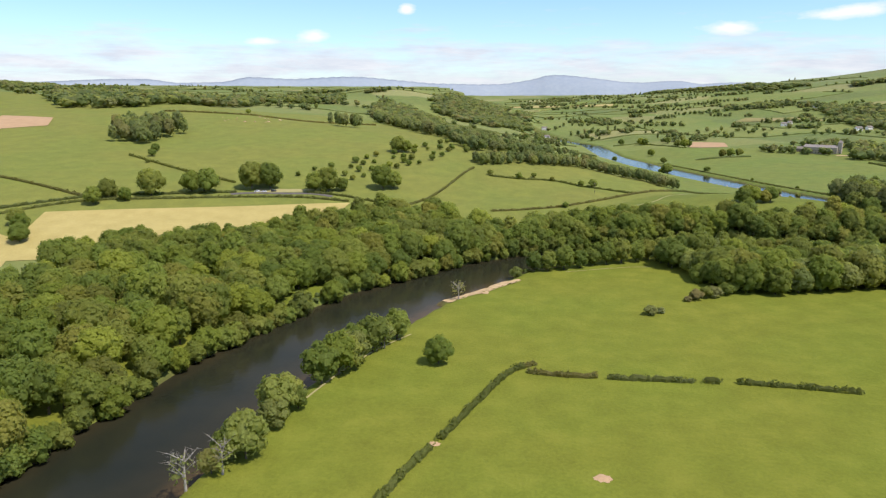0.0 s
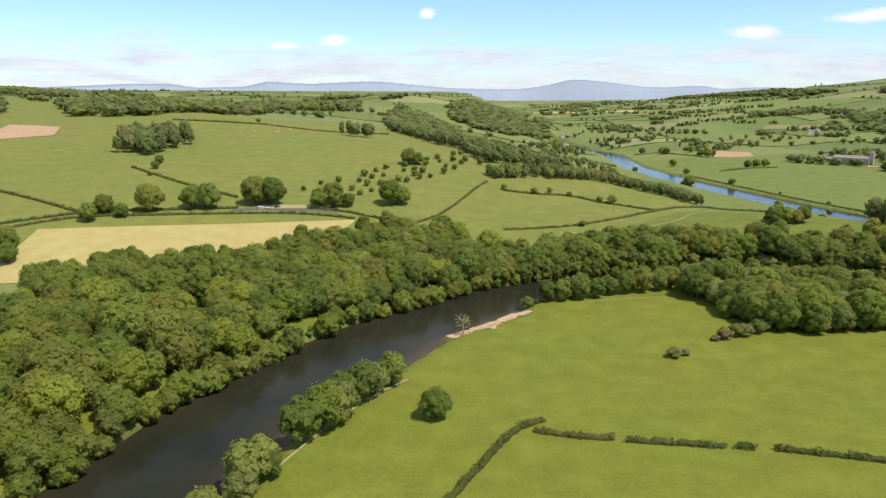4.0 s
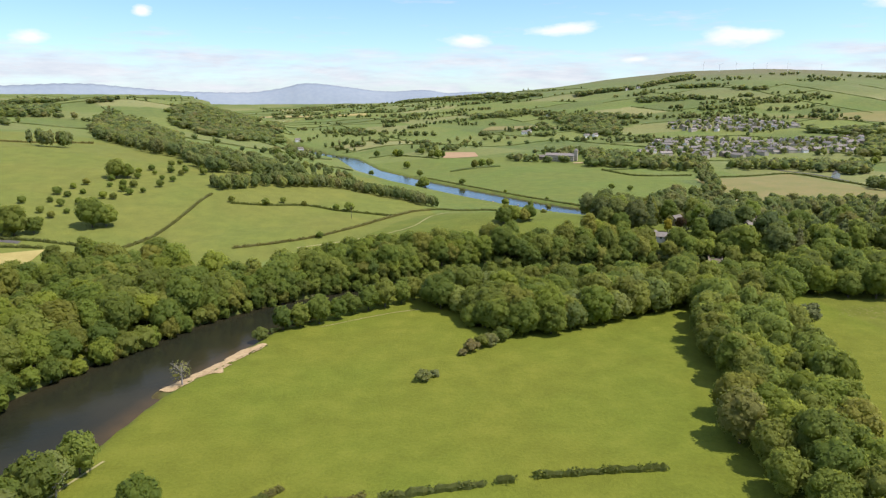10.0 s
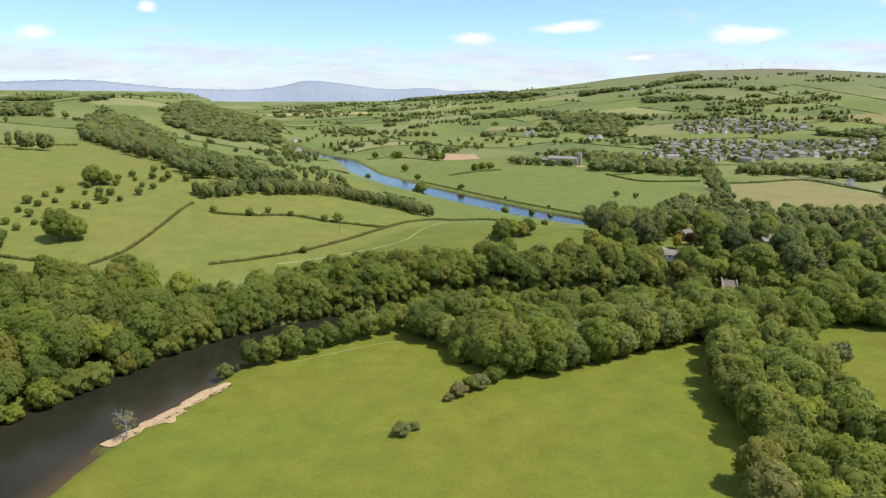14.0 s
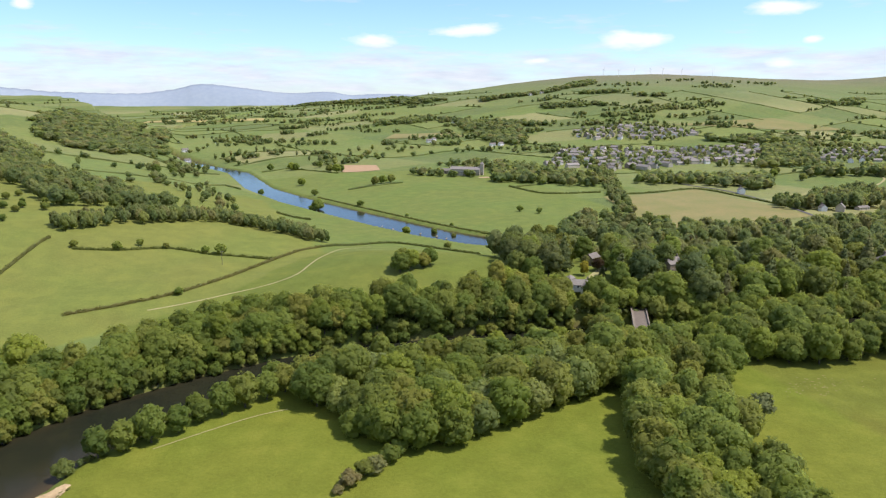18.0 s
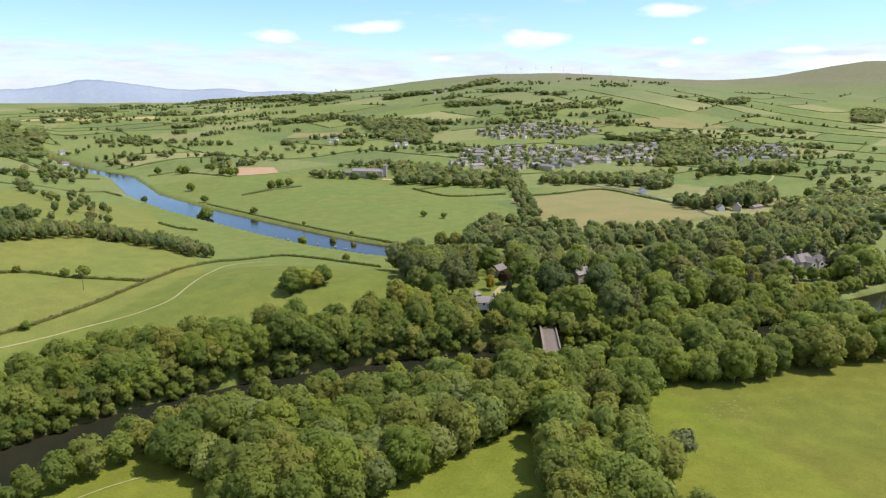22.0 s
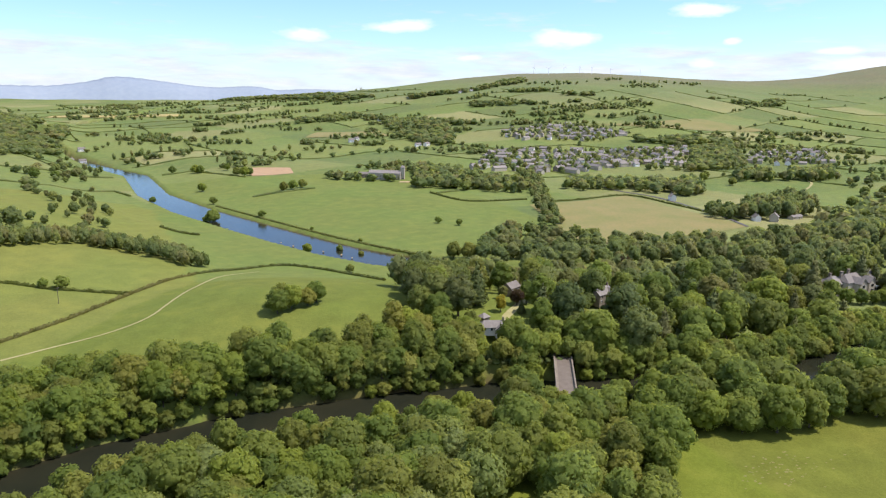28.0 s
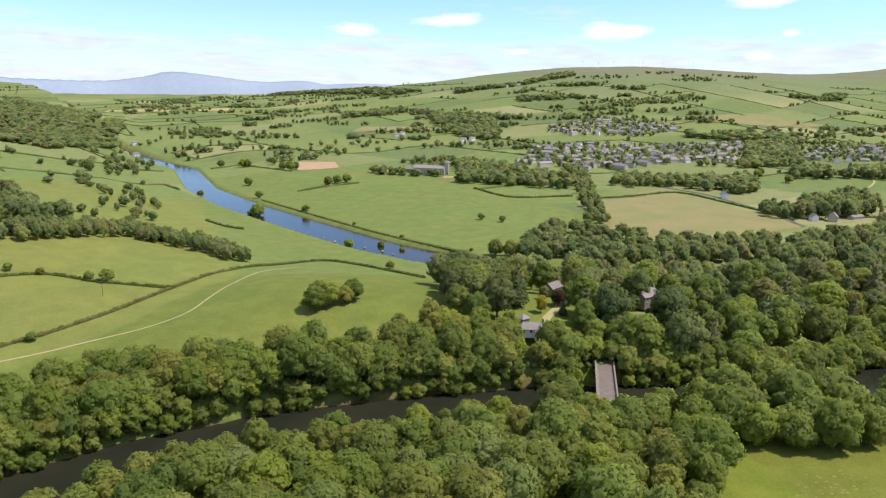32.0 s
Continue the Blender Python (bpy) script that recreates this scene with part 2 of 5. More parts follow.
# river: x, y, half-width, downstream bend first
RIVER = [(-200, -400, 26), (-130, -60, 25), (-113, 60, 25), (-113, 134, 25), (-110, 172, 25), (-107, 203, 26), (-97, 250, 28), (-82, 294, 26),
         (-61, 336, 24), (-42, 364, 21), (-18, 386, 21), (15, 407, 18), (45, 421, 16), (95, 430, 15), (158, 427, 15), (200, 422, 15),
         (260, 405, 15), (300, 395, 15), (345, 400, 15), (420, 415, 13)]
RIVER_UPPER = [(420, 415, 13), (500, 425, 12), (570, 470, 12), (520, 520, 12), (400, 560, 12), (310, 592, 14), (255, 628, 18), (216, 669, 20), (189, 710, 20), (163, 768, 21),
               (133, 840, 21), (90, 949, 21), (50, 1088, 18), (24, 1310, 17), (-20, 1420, 14), (-80, 1590, 14), (-160, 1760, 14), (-195, 2000, 16), (-195, 2400, 16), (-60, 2700, 12), (100, 3200, 10)]
BEACH = [(-57, 297), (-50, 306), (-42, 317), (-33, 331), (-27, 340)]
HILL_FOOT = [(-900, 60), (-420, 330), (-180, 455), (-20, 560), (45, 660), (40, 820), (-70, 1080), (-130, 1400), (-170, 1800), (-190, 2300), (-400, 2900)]
BUMPS = [
    # x, y, half-length across, half-length along, turn in degrees, height
    (-430, 1850, 230, 430, 8, 47),
    (110, 530, 105, 75, 20, 15),
    (-15, 640, 110, 70, 10, 3),
    (230, 500, 90, 60, 0, 8),
    (1900, 3300, 1500, 1200, 30, 237),
    (3900, 2600, 1100, 900, 0, 262),
    (3590, 2650, 400, 600, -55, 48),
    (1500, 2150, 700, 500, 20, 45),
]


def line_distance(x, y, line):
    """Distance to a broken line, and the side of it (positive to its left)."""
    x, y = np.asarray(x, float), np.asarray(y, float)
    best, side = np.full(x.shape, 1e9), np.ones(x.shape)
    if x.size < 50:
        p = np.array(line, float)
        a, d = p[:-1], p[1:] - p[:-1]
        rx, ry = x[..., None] - a[:, 0], y[..., None] - a[:, 1]
        k = np.clip((rx * d[:, 0] + ry * d[:, 1]) / (d ** 2).sum(1), 0, 1)
        far = np.hypot(rx - k * d[:, 0], ry - k * d[:, 1])
        i = np.argmin(np.round(far, 5), -1)
        cross = d[:, 0] * ry - d[:, 1] * rx
        return far.min(-1), np.where(np.take_along_axis(cross, i[..., None], -1)[..., 0] >= 0, 1.0, -1.0)
    for (ax, ay), (bx, by) in zip(line[:-1], line[1:]):
        dx, dy = bx - ax, by - ay
        k = np.clip(((x - ax) * dx + (y - ay) * dy) / (dx * dx + dy * dy), 0, 1)
        d = np.hypot(x - ax - k * dx, y - ay - k * dy)
        s = np.where(dx * (y - ay) - dy * (x - ax) >= 0, 1.0, -1.0)
        side = np.where(d < best - 1e-6, s, side)
        best = np.minimum(best, d)
    return best, side


def smooth(a, b, v):
    k = np.clip((v - a) / (b - a), 0, 1)
    return k * k * (3 - 2 * k)


def rolling(x, y):
    """Gentle rise and fall of the meadows."""
    return 0.6 * np.sin(x / 61 + 0.7) * np.cos(y / 83) + 0.5 * np.sin((x + y) / 47)


def river_edge(x, y, line):
    """Distance from the water's edge, negative in the stream."""
    x, y = np.asarray(x, float), np.asarray(y, float)
    if x.size < 50:
        p = np.array(line, float)
        a, d = p[:-1], p[1:] - p[:-1]
        rx, ry = x[..., None] - a[:, 0], y[..., None] - a[:, 1]
        k = np.clip((rx * d[:, 0] + ry * d[:, 1]) / (d[:, :2] ** 2).sum(1), 0, 1)
        return (np.hypot(rx - k * d[:, 0], ry - k * d[:, 1]) - (a[:, 2] + k * d[:, 2])).min(-1)
    best = np.full(np.shape(x), 1e9)
    for (ax, ay, aw), (bx, by, bw) in zip(line[:-1], line[1:]):
        dx, dy = bx - ax, by - ay
        k = np.clip(((x - ax) * dx + (y - ay) * dy) / (dx * dx + dy * dy), 0, 1)
        best = np.minimum(best, np.hypot(x - ax - k * dx, y - ay - k * dy) - (aw + k * (bw - aw)))
    return best


def height(x, y):
    x, y = np.asarray(x, float), np.asarray(y, float)
    d, side = line_distance(x, y, HILL_FOOT)
    s = d * side
    z = 9 * smooth(-70, 0, s) + np.where(s > 0, 118 * (1 - np.exp(-np.maximum(s, 0) / 640)), 0)
    for bx, by, ra, rb, turn, h in BUMPS:
        c, n = np.cos(np.radians(turn)), np.sin(np.radians(turn))
        u, v = (x - bx) * c + (y - by) * n, -(x - bx) * n + (y - by) * c
        z = z + h * np.exp(-(u / ra) ** 2 - (v / rb) ** 2)
    r = np.hypot(x, y)
    z = z + 82 * smooth(2000, 4800, r) * np.clip(1 - z / 160, 0, 1)
    far = smooth(300, 1200, np.hypot(x, y))
    bank = np.minimum(river_edge(x, y, RIVER), river_edge(x, y, RIVER_UPPER))
    z = z + rolling(x, y) * (0.5 + 2.5 * far * smooth(20, 160, bank))
    flood = river_edge(x, y, RIVER_UPPER)
    z = z - (z + 0.9) * (1 - smooth(0, 110, flood)) * (1 - smooth(8, 26, z))
    for line, a, b in ((RIVER, -3.5, 2.5), (RIVER_UPPER, -3.5, 2.5)):
        d = river_edge(x, y, line)
        z = z + (WATER - 1.6 - z) * (1 - smooth(a, b, d)) * (d < b)
    d, _ = line_distance(x, y, BEACH)
    k = (1 - smooth(1.5, 7.0, d)) * 0.92
    return z + (-1.6 - z) * k

# ---------- ground ----------
def link_mesh(name, verts, faces, mat, parent=None, smooth_faces=False):
    me = bpy.data.meshes.new(name)
    me.from_pydata(verts, [], faces)
    me.materials.append(mat)
    if smooth_faces:
        me.polygons.foreach_set("use_smooth", [True] * len(me.polygons))
    ob = new(name, me)
    ob.parent = parent
    return ob


def array_mesh(name, verts, faces, mat, tint=None, smooth_faces=False, normals=None):
    """A mesh data block out of number arrays; faces all have the same number of corners."""
    me = bpy.data.meshes.new(name)
    verts, faces = np.asarray(verts, np.float32), np.asarray(faces, np.int32)
    k = faces.shape[1]
    me.vertices.add(len(verts))
    me.vertices.foreach_set("co", verts.ravel())
    me.loops.add(faces.size)
    me.loops.foreach_set("vertex_index", faces.ravel())
    me.polygons.add(len(faces))
    me.polygons.foreach_set("loop_start", np.arange(0, faces.size, k, dtype=np.int32))
    me.polygons.foreach_set("loop_total", np.full(len(faces), k, np.int32))
    me.polygons.foreach_set("use_smooth", np.full(len(faces), smooth_faces))
    me.update(calc_edges=True)
    if normals is not None:
        me.polygons.foreach_set("use_smooth", np.full(len(faces), True))
        me.normals_split_custom_set_from_vertices(np.asarray(normals, np.float32))
    if tint is not None:
        me.attributes.new("tint", "FLOAT", "POINT").data.foreach_set("value", np.asarray(tint, np.float32))
    me.materials.append(mat)
    return me


def steps(*marks):
    """Grid lines: marks are (from, spacing) pairs, the last one the end."""
    out = []
    for (a, d), (b, _) in zip(marks[:-1], marks[1:]):
        out += list(np.arange(a, b - 0.01, d))
    return np.array(out + [marks[-1][0]])


def warp(x, y):
    """Skewed and bent axes along which the hedged fields lie."""
    u = x * 0.93 + y * 0.36 + 34 * np.sin(y / 210.0) + 18 * np.sin(x / 97.0)
    v = y * 0.95 - x * 0.30 + 30 * np.sin(x / 180.0 + 1.0) + 15 * np.sin(y / 119.0)
    return u, v


FIELD_U, FIELD_V = 190.0, 135.0
# valley field greens, paled and blued a little to stand for distance haze
HAZED_SWARDS = [(0.152, 0.183, 0.052), (0.172, 0.194, 0.057), (0.138, 0.168, 0.050), (0.180, 0.194, 0.066), (0.205, 0.206, 0.078), (0.128, 0.155, 0.052), (0.245, 0.234, 0.095)]


def sward(x, y):
    """Base colour of the grass, field by field; the valley greens carry some painted haze."""
    u, v = warp(x, y)
    i, j = np.floor(u / FIELD_U).astype(int), np.floor(v / FIELD_V).astype(int)
    pick = (np.abs(i * 7919 + j * 104729 + i * j * 31) % 23)
    table = np.array([HAZED_SWARDS[k] for k in (0, 0, 1, 1, 1, 2, 2, 0, 3, 3, 5, 1, 4, 0, 2, 1, 6, 3, 0, 5, 1, 2, 4)])
    c = table[pick]
    d, side = line_distance(x, y, HILL_FOOT)
    near = ((y < 440) & (x > -160) & (x < 420))[:, None]
    c = np.where(near, np.array([0.152, 0.166, 0.021]), c)
    knoll = (np.hypot((x - 110) / 160, (y - 540) / 125) < 1)[:, None]
    c = np.where(knoll, np.array([0.138, 0.157, 0.030]), c)
    c = np.where(near & (x > 230)[:, None], np.array([0.146, 0.147, 0.023]), c)
    hill = ((d * side > -60) & (y < 1000))[:, None]
    c = np.where(hill, np.array([0.170, 0.179, 0.041]), c)
    flat = ((y > 600) & (y < 1180) & (x > 80 - 0.08 * (y - 600)) & (x < 400))[:, None]
    c = np.where(flat, np.array([0.146, 0.174, 0.043]), c)
    edge = np.minimum(river_edge(x, y, RIVER), river_edge(x, y, RIVER_UPPER))[:, None]
    c = np.where(edge < 1.5, np.array([0.125, 0.15, 0.034]), c)
    c = np.where(edge < -2.2, np.array([0.09, 0.065, 0.03]), c)
    z = height(x, y)[:, None]
    low = np.clip((z - 85) / 50, 0, 1) * 0.65 * (x[:, None] > 600)
    c = c * (1 - low) + np.array([0.148, 0.170, 0.072]) * low
    moor = np.clip((z - 165) / 50, 0, 1) * (x[:, None] > 600)
    return c * (1 - moor) + np.array([0.172, 0.160, 0.090]) * moor


def build_ground():
    xs = steps((-4900, 200), (-2000, 60), (-900, 20), (-500, 8), (-170, 4), (270, 8), (720, 18), (1800, 50), (3200, 120), (4900, 0))
    ys = steps((-3000, 250), (-500, 60), (-80, 20), (60, 4), (470, 5), (1000, 8), (1400, 20), (2400, 50), (4920, 0))
    gx, gy = np.meshgrid(xs, ys)
    x, y = gx.ravel(), gy.ravel()
    nx, ny = len(xs), len(ys)
    i = (np.arange(ny - 1)[:, None] * nx + np.arange(nx - 1)[None, :]).ravel()
    me = array_mesh("ground", np.stack([x, y, height(x, y)], 1), np.stack([i, i + 1, i + 1 + nx, i + nx], 1), MEADOW, smooth_faces=True)
    colour = np.ones((len(x), 4), np.float32)
    colour[:, :3] = sward(x, y)
    me.attributes.new("sward", "FLOAT_COLOR", "POINT").data.foreach_set("color", colour.ravel())
    tagged(new("ground", me), "green pasture and meadow ground of a broad river valley", "ground", kind="structure")


def build_water():
    for name, line, mat, label in (("river", RIVER, DARK_WATER, "dark brown slow river between wooded banks"), ("river_upper_reach", RIVER_UPPER, OPEN_WATER, "blue sky-reflecting river winding through the meadows")):
        verts, faces, shoal = [], [], []
        pts = [Vector(p[:2]) for p in line]
        across = ((-1, 1.0), (-0.72, 0.85), (-0.45, 0.12), (-0.1, 0.0), (0.45, 0.0), (0.8, 0.25), (1, 0.5))
        for k, (px, py, w) in enumerate(line):
            d = (pts[min(k + 1, len(pts) - 1)] - pts[max(k - 1, 0)]).normalized()
            nrm = Vector((-d.y, d.x)) * (w + 9)
            for s, shallow in across:
                verts.append((px + nrm.x * s, py + nrm.y * s, WATER + (0 if line is RIVER else 0.004)))
                shoal.append(shallow)
        m = len(across)
        for k in range(len(line) - 1):
            for s in range(m - 1):
                a = k * m + s
                faces.append((a, a + 1, a + m + 1, a + m))
        ob = link_mesh(name, verts, faces, mat)
        ob.data.attributes.new("shoal", "FLOAT", "POINT").data.foreach_set("value", shoal)
        tagged(ob, label, "river", kind="structure")


build_ground()
build_water()


def drape(name, corners, mat, label, category, lift=0.12, n=14, m=8):
    """A sheet laid on the ground between four corners given in turn."""
    (ax, ay), (bx, by), (cx, cy), (dx, dy) = corners
    u, v = np.meshgrid(np.linspace(0, 1, n), np.linspace(0, 1, m))
    u, v = u.ravel(), v.ravel()
    x = (1 - v) * ((1 - u) * ax + u * bx) + v * ((1 - u) * dx + u * cx)
    y = (1 - v) * ((1 - u) * ay + u * by) + v * ((1 - u) * dy + u * cy)
    i = (np.arange(m - 1)[:, None] * n + np.arange(n - 1)[None, :]).ravel()
    me = array_mesh(name, np.stack([x, y, height(x, y) + lift], 1), np.stack([i, i + 1, i + 1 + n, i + n], 1), mat, smooth_faces=True)
    return tagged(new(name, me), label, category, kind="structure")


def ribbon(name, line, width, mat, label, category, lift=0.12):
    """A track or road along a broken line, laid on the ground."""
    verts, faces = [], []
    pts = resample(line, 5.0)
    for k, (px, py) in enumerate(pts):
        a, b = pts[max(k - 1, 0)], pts[min(k + 1, len(pts) - 1)]
        dx, dy = b[0] - a[0], b[1] - a[1]
        q = math.hypot(dx, dy) or 1
        for s in (-0.5, 0, 0.5):
            x, y = px - dy / q * width * s, py + dx / q * width * s
            verts.append((x, y, float(height(x, y)) + lift))
        if k:
            for s in (0, 1):
                c = k * 3 + s
                faces.append((c - 3, c - 2, c + 1, c))
    return tagged(link_mesh(name, verts, faces, mat), label, category, kind="structure")


def resample(line, step):
    out = []
    pts = [np.array(p[:2], float) for p in line]
    for k in range(len(pts) - 1):
        p0, p1, p2, p3 = pts[max(k - 1, 0)], pts[k], pts[k + 1], pts[min(k + 2, len(pts) - 1)]
        n = max(1, int(np.linalg.norm(p2 - p1) / step))
        for i in range(n):
            t = i / n
            out.append(tuple(0.5 * (2 * p1 + (p2 - p0) * t + (2 * p0 - 5 * p1 + 4 * p2 - p3) * t * t + (3 * p1 - p0 - 3 * p2 + p3) * t ** 3)))
    return out + [tuple(pts[-1])]


drape("hay_field", [(-316, 316), (-168, 372), (-163, 484), (-345, 396)], HAY, "mown straw-coloured hay field above the river wood", "field", 0.3)
drape("mown_field", [(-395, 235), (-272, 262), (-324, 348), (-372, 362)], HAY, "pale mown field corner beside the river wood", "field", 0.15)
drape("ploughed_field", [(-590, 595), (-545, 645), (-577, 693), (-640, 690)], TILLED, "reddish bare soil patch on the hill", "field", 0.3)
drape("tan_field", [(374, 640), (560, 668), (576, 874), (430, 846)], DRY, "dry tan pasture before the village", "field", 0.2)
drape("bare_field", [(177, 1182), (237, 1197), (240, 1245), (178, 1276)], TILLED, "small bare brown field by the far meadows", "field", 0.4)
drape("yellow_field", [(1059, 1659), (1234, 1550), (1470, 1520), (1396, 1690)], DRY, "yellowing hay meadow on the rise beyond the village", "field", 1.0)
drape("straw_field", [(-300, 2850), (-84, 2670), (-70, 2740), (-290, 2930)], HAY, "straw-coloured hay strip at the valley head", "field", 1.2)
drape("straw_field", [(-60, 2660), (110, 2530), (115, 2610), (-55, 2740)], HAY, "straw-coloured hay strip beyond the hedge", "field", 1.2)
drape("straw_field", [(352, 1724), (528, 1672), (538, 1790), (402, 1845)], DRY, "pale dry meadow on the valley floor", "field", 1.0)
ribbon("meadow_path", [(-4, 352), (6, 357), (16, 362), (30, 368), (40, 370)], 0.5, TRACK, "worn path along the edge of the bank trees", "path")
ribbon("footpath", [(-22, 500), (-1, 506), (19, 512), (41, 517), (56, 527), (65, 547), (77, 581), (94, 620), (120, 640)], 1.25, TRACK, "pale trodden footpath over the grassy knoll", "path")
ribbon("bank_path", [(-78, 180), (-74, 205), (-68, 228), (-60, 246)], 0.8, TRACK, "worn dirt path along the river bank", "path")
ribbon("farm_road", [(-252, 473), (-236, 482), (-214, 488), (-196, 494), (-180, 493)], 4.2, ASPHALT, "narrow tarred lane behind the hay field", "road", 0.16)
drape("lay_by", [(-236, 482), (-205, 495), (-195, 505), (-238, 492)], TRACK, "pale gravel lay-by at the lane junction", "road", 0.22)
ribbon("house_drive", [(229, 441), (220, 462), (217, 476), (223, 484), (230, 491), (240, 503), (250, 530)], 4.0, TRACK, "pale drive leading up between the trees", "road", 0.15)
ribbon("bridge_lane", [(208, 405), (196, 385), (178, 350), (150, 290), (130, 230)], 4.5, ASPHALT, "narrow lane under the trees leading to the bridge", "road", 0.15)
ribbon("village_road", [(560, 668), (590, 770), (600, 850), (585, 930), (620, 1080)], 3.6, ASPHALT, "grey road past the dry pasture", "road", 0.4)
for line, wide in (([(243, 655), (222, 684), (207, 712), (184, 764), (172, 793)], 3.0), ([(152, 833), (131, 880), (110, 930), (95, 975)], 3.6), ([(12, 1290), (24, 1250), (34, 1180)], 5.0)):
    ribbon("gravel_margin", line, wide, SAND, "pale gravel margin of the upper river", "river bank", 0.3)
ribbon("field_track", [(830, 850), (880, 880), (905, 905), (900, 940)], 3.0, TRACK, "short pale track in the parkland", "path", 0.5)

# ---------- trees ----------
rng = np.random.default_rng(7)


def bump_ball(rx, ry, rz, cx, cy, cz, level, rough, r):
    """An uneven ball: vertices and triangles."""
    bm = bmesh.new()
    bmesh.ops.create_icosphere(bm, subdivisions=level, radius=1)
    v = np.array([w.co[:] for w in bm.verts])
    f = np.array([[w.index for w in q.verts] for q in bm.faces])
    bm.free()
    k = 1 + rough * (np.sin(v @ r.normal(0, 3.0, 3) + r.uniform(0, 6)) * 0.5 + np.sin(v @ r.normal(0, 5.5, 3) + r.uniform(0, 6)) * 0.35 + r.normal(0, 0.18, len(v)))
    return v * k[:, None] * (rx, ry, rz) + (cx, cy, cz), f


def crown_arrays(r, height_m, width, base, lobes, sprays, size, shape="round", level=1):
    """Crown of leaf sprays over uneven lobes, with a core that closes it. Returns vertices and triangles."""
    vs, fs, ns, count = [], [], [], 0
    hz, hw = (height_m - base) / 2, width / 2
    cz = base + hz
    balls = []
    if shape == "cone":
        for k in range(lobes):
            t = k / (lobes - 1)
            rad = hw * (1 - t) ** 0.8 + 0.4
            balls.append((r.normal(0, 0.3), r.normal(0, 0.3), base + t * (height_m - base) * 0.93, rad, rad, (height_m - base) / lobes * 0.85))
    else:
        balls.append((0, 0, cz, hw * 0.83, hw * 0.83, hz * 0.88))
        for k in range(lobes):
            a = k * 2.39996 + r.uniform(-0.3, 0.3)
            t = (k + 0.5) / lobes
            el = np.arcsin(1 - 1.75 * t) if shape == "round" else np.arcsin(1 - 1.9 * t)
            d = r.uniform(0.56, 0.72)
            s = r.uniform(0.30, 0.46) * (1.0 if shape == "round" else 0.85)
            balls.append((np.cos(a) * np.cos(el) * hw * d, np.sin(a) * np.cos(el) * hw * d, cz + np.sin(el) * hz * d, hw * s, hw * s, min(hw, hz) * s * 0.9))
    for bx, by, bz, ra, rb, rc in balls:
        v, f = bump_ball(ra * 0.91, rb * 0.91, rc * 0.91, bx, by, bz, level, 0.16, r)
        vs.append(v), fs.append(f + count)
        ns.append((v - (bx, by, bz)) / (ra, rb, rc))
        count += len(v)
    weight = np.array([b[3] * b[4] for b in balls])
    weight[0] *= 0.3 if shape != "cone" else 1
    share = (weight / weight.sum() * sprays).astype(int)
    for (bx, by, bz, ra, rb, rc), n in zip(balls, share):
        d = r.normal(0, 1, (n, 3))
        d[:, 2] += 0.25
        d /= np.linalg.norm(d, axis=1)[:, None]
        at = d * (ra, rb, rc) * r.uniform(0.94, 1.08, (n, 1)) + (bx, by, bz)
        up = d + r.normal(0, 0.3, (n, 3))
        up /= np.linalg.norm(up, axis=1)[:, None]
        side = np.cross(up, r.normal(0, 1, (n, 3)))
        side /= np.linalg.norm(side, axis=1)[:, None]
        other = np.cross(up, side)
        s = size * r.uniform(0.55, 1.3, (n, 1))
        c0 = at - side * s * 0.6 - other * s * 0.3 + up * s * r.uniform(-0.2, 0.1, (n, 1))
        c1 = at + other * s * 0.75 * r.uniform(0.7, 1.2, (n, 1)) + up * s * 0.2
        c2 = at + side * s * 0.6 - other * s * 0.35 - up * s * 0.1
        i = count + 3 * np.arange(n)
        vs.append(np.stack([c0, c1, c2], 1).reshape(-1, 3))
        lean = d * 0.75 + up * 0.3 + (at - (0, 0, cz)) / (hw, hw, hz) * 0.5 + (0, 0, 0.7)
        ns.append(np.repeat(lean, 3, axis=0))
        fs.append(np.stack([i, i + 2, i + 1], 1))
        count += 3 * n
    ns = np.concatenate(ns)
    return np.concatenate(vs), np.concatenate(fs), ns / np.linalg.norm(ns, axis=1)[:, None]


def limb(bm, a, b, ra, rb, sides=6):
    """A tapered round limb from a to b."""
    a, b = Vector(a), Vector(b)
    d = (b - a).normalized()
    s = d.orthogonal().normalized()
    o = d.cross(s)
    rings = []
    for p, r in ((a, ra), (a.lerp(b, 0.5) + s * ra * 0.3, (ra + rb) / 2), (b, rb)):
        rings.append([bm.verts.new(p + (s * math.cos(k * 2 * math.pi / sides) + o * math.sin(k * 2 * math.pi / sides)) * r) for k in range(sides)])
    for q, w in zip(rings[:-1], rings[1:]):
        for k in range(sides):
            bm.faces.new((q[k], q[(k + 1) % sides], w[(k + 1) % sides], w[k]))
    bm.faces.new(rings[-1])


def trunk_mesh(name, top, radius, spread, limbs, r, mat, twigs=0):
    bm = bmesh.new()
    limb(bm, (0, 0, -0.6), (r.normal(0, 0.2), r.normal(0, 0.2), top), radius, radius * 0.5, 8)
    for k in range(limbs):
        a = k * 2.4 + r.uniform(0, 0.5)
        z = top * r.uniform(0.35, 0.95)
        tip = Vector((math.cos(a) * spread * r.uniform(0.6, 1), math.sin(a) * spread * r.uniform(0.6, 1), z + spread * r.uniform(0.4, 0.9)))
        root = Vector((0, 0, z))
        limb(bm, root, tip, radius * 0.4, radius * 0.12)
        for _ in range(twigs):
            s = root.lerp(tip, r.uniform(0.4, 0.95))
            limb(bm, s, s + Vector((r.normal(0, 1), r.normal(0, 1), r.uniform(0.1, 1.2))) * spread * 0.33, radius * 0.12, radius * 0.03, 4)
    me = bpy.data.meshes.new(name)
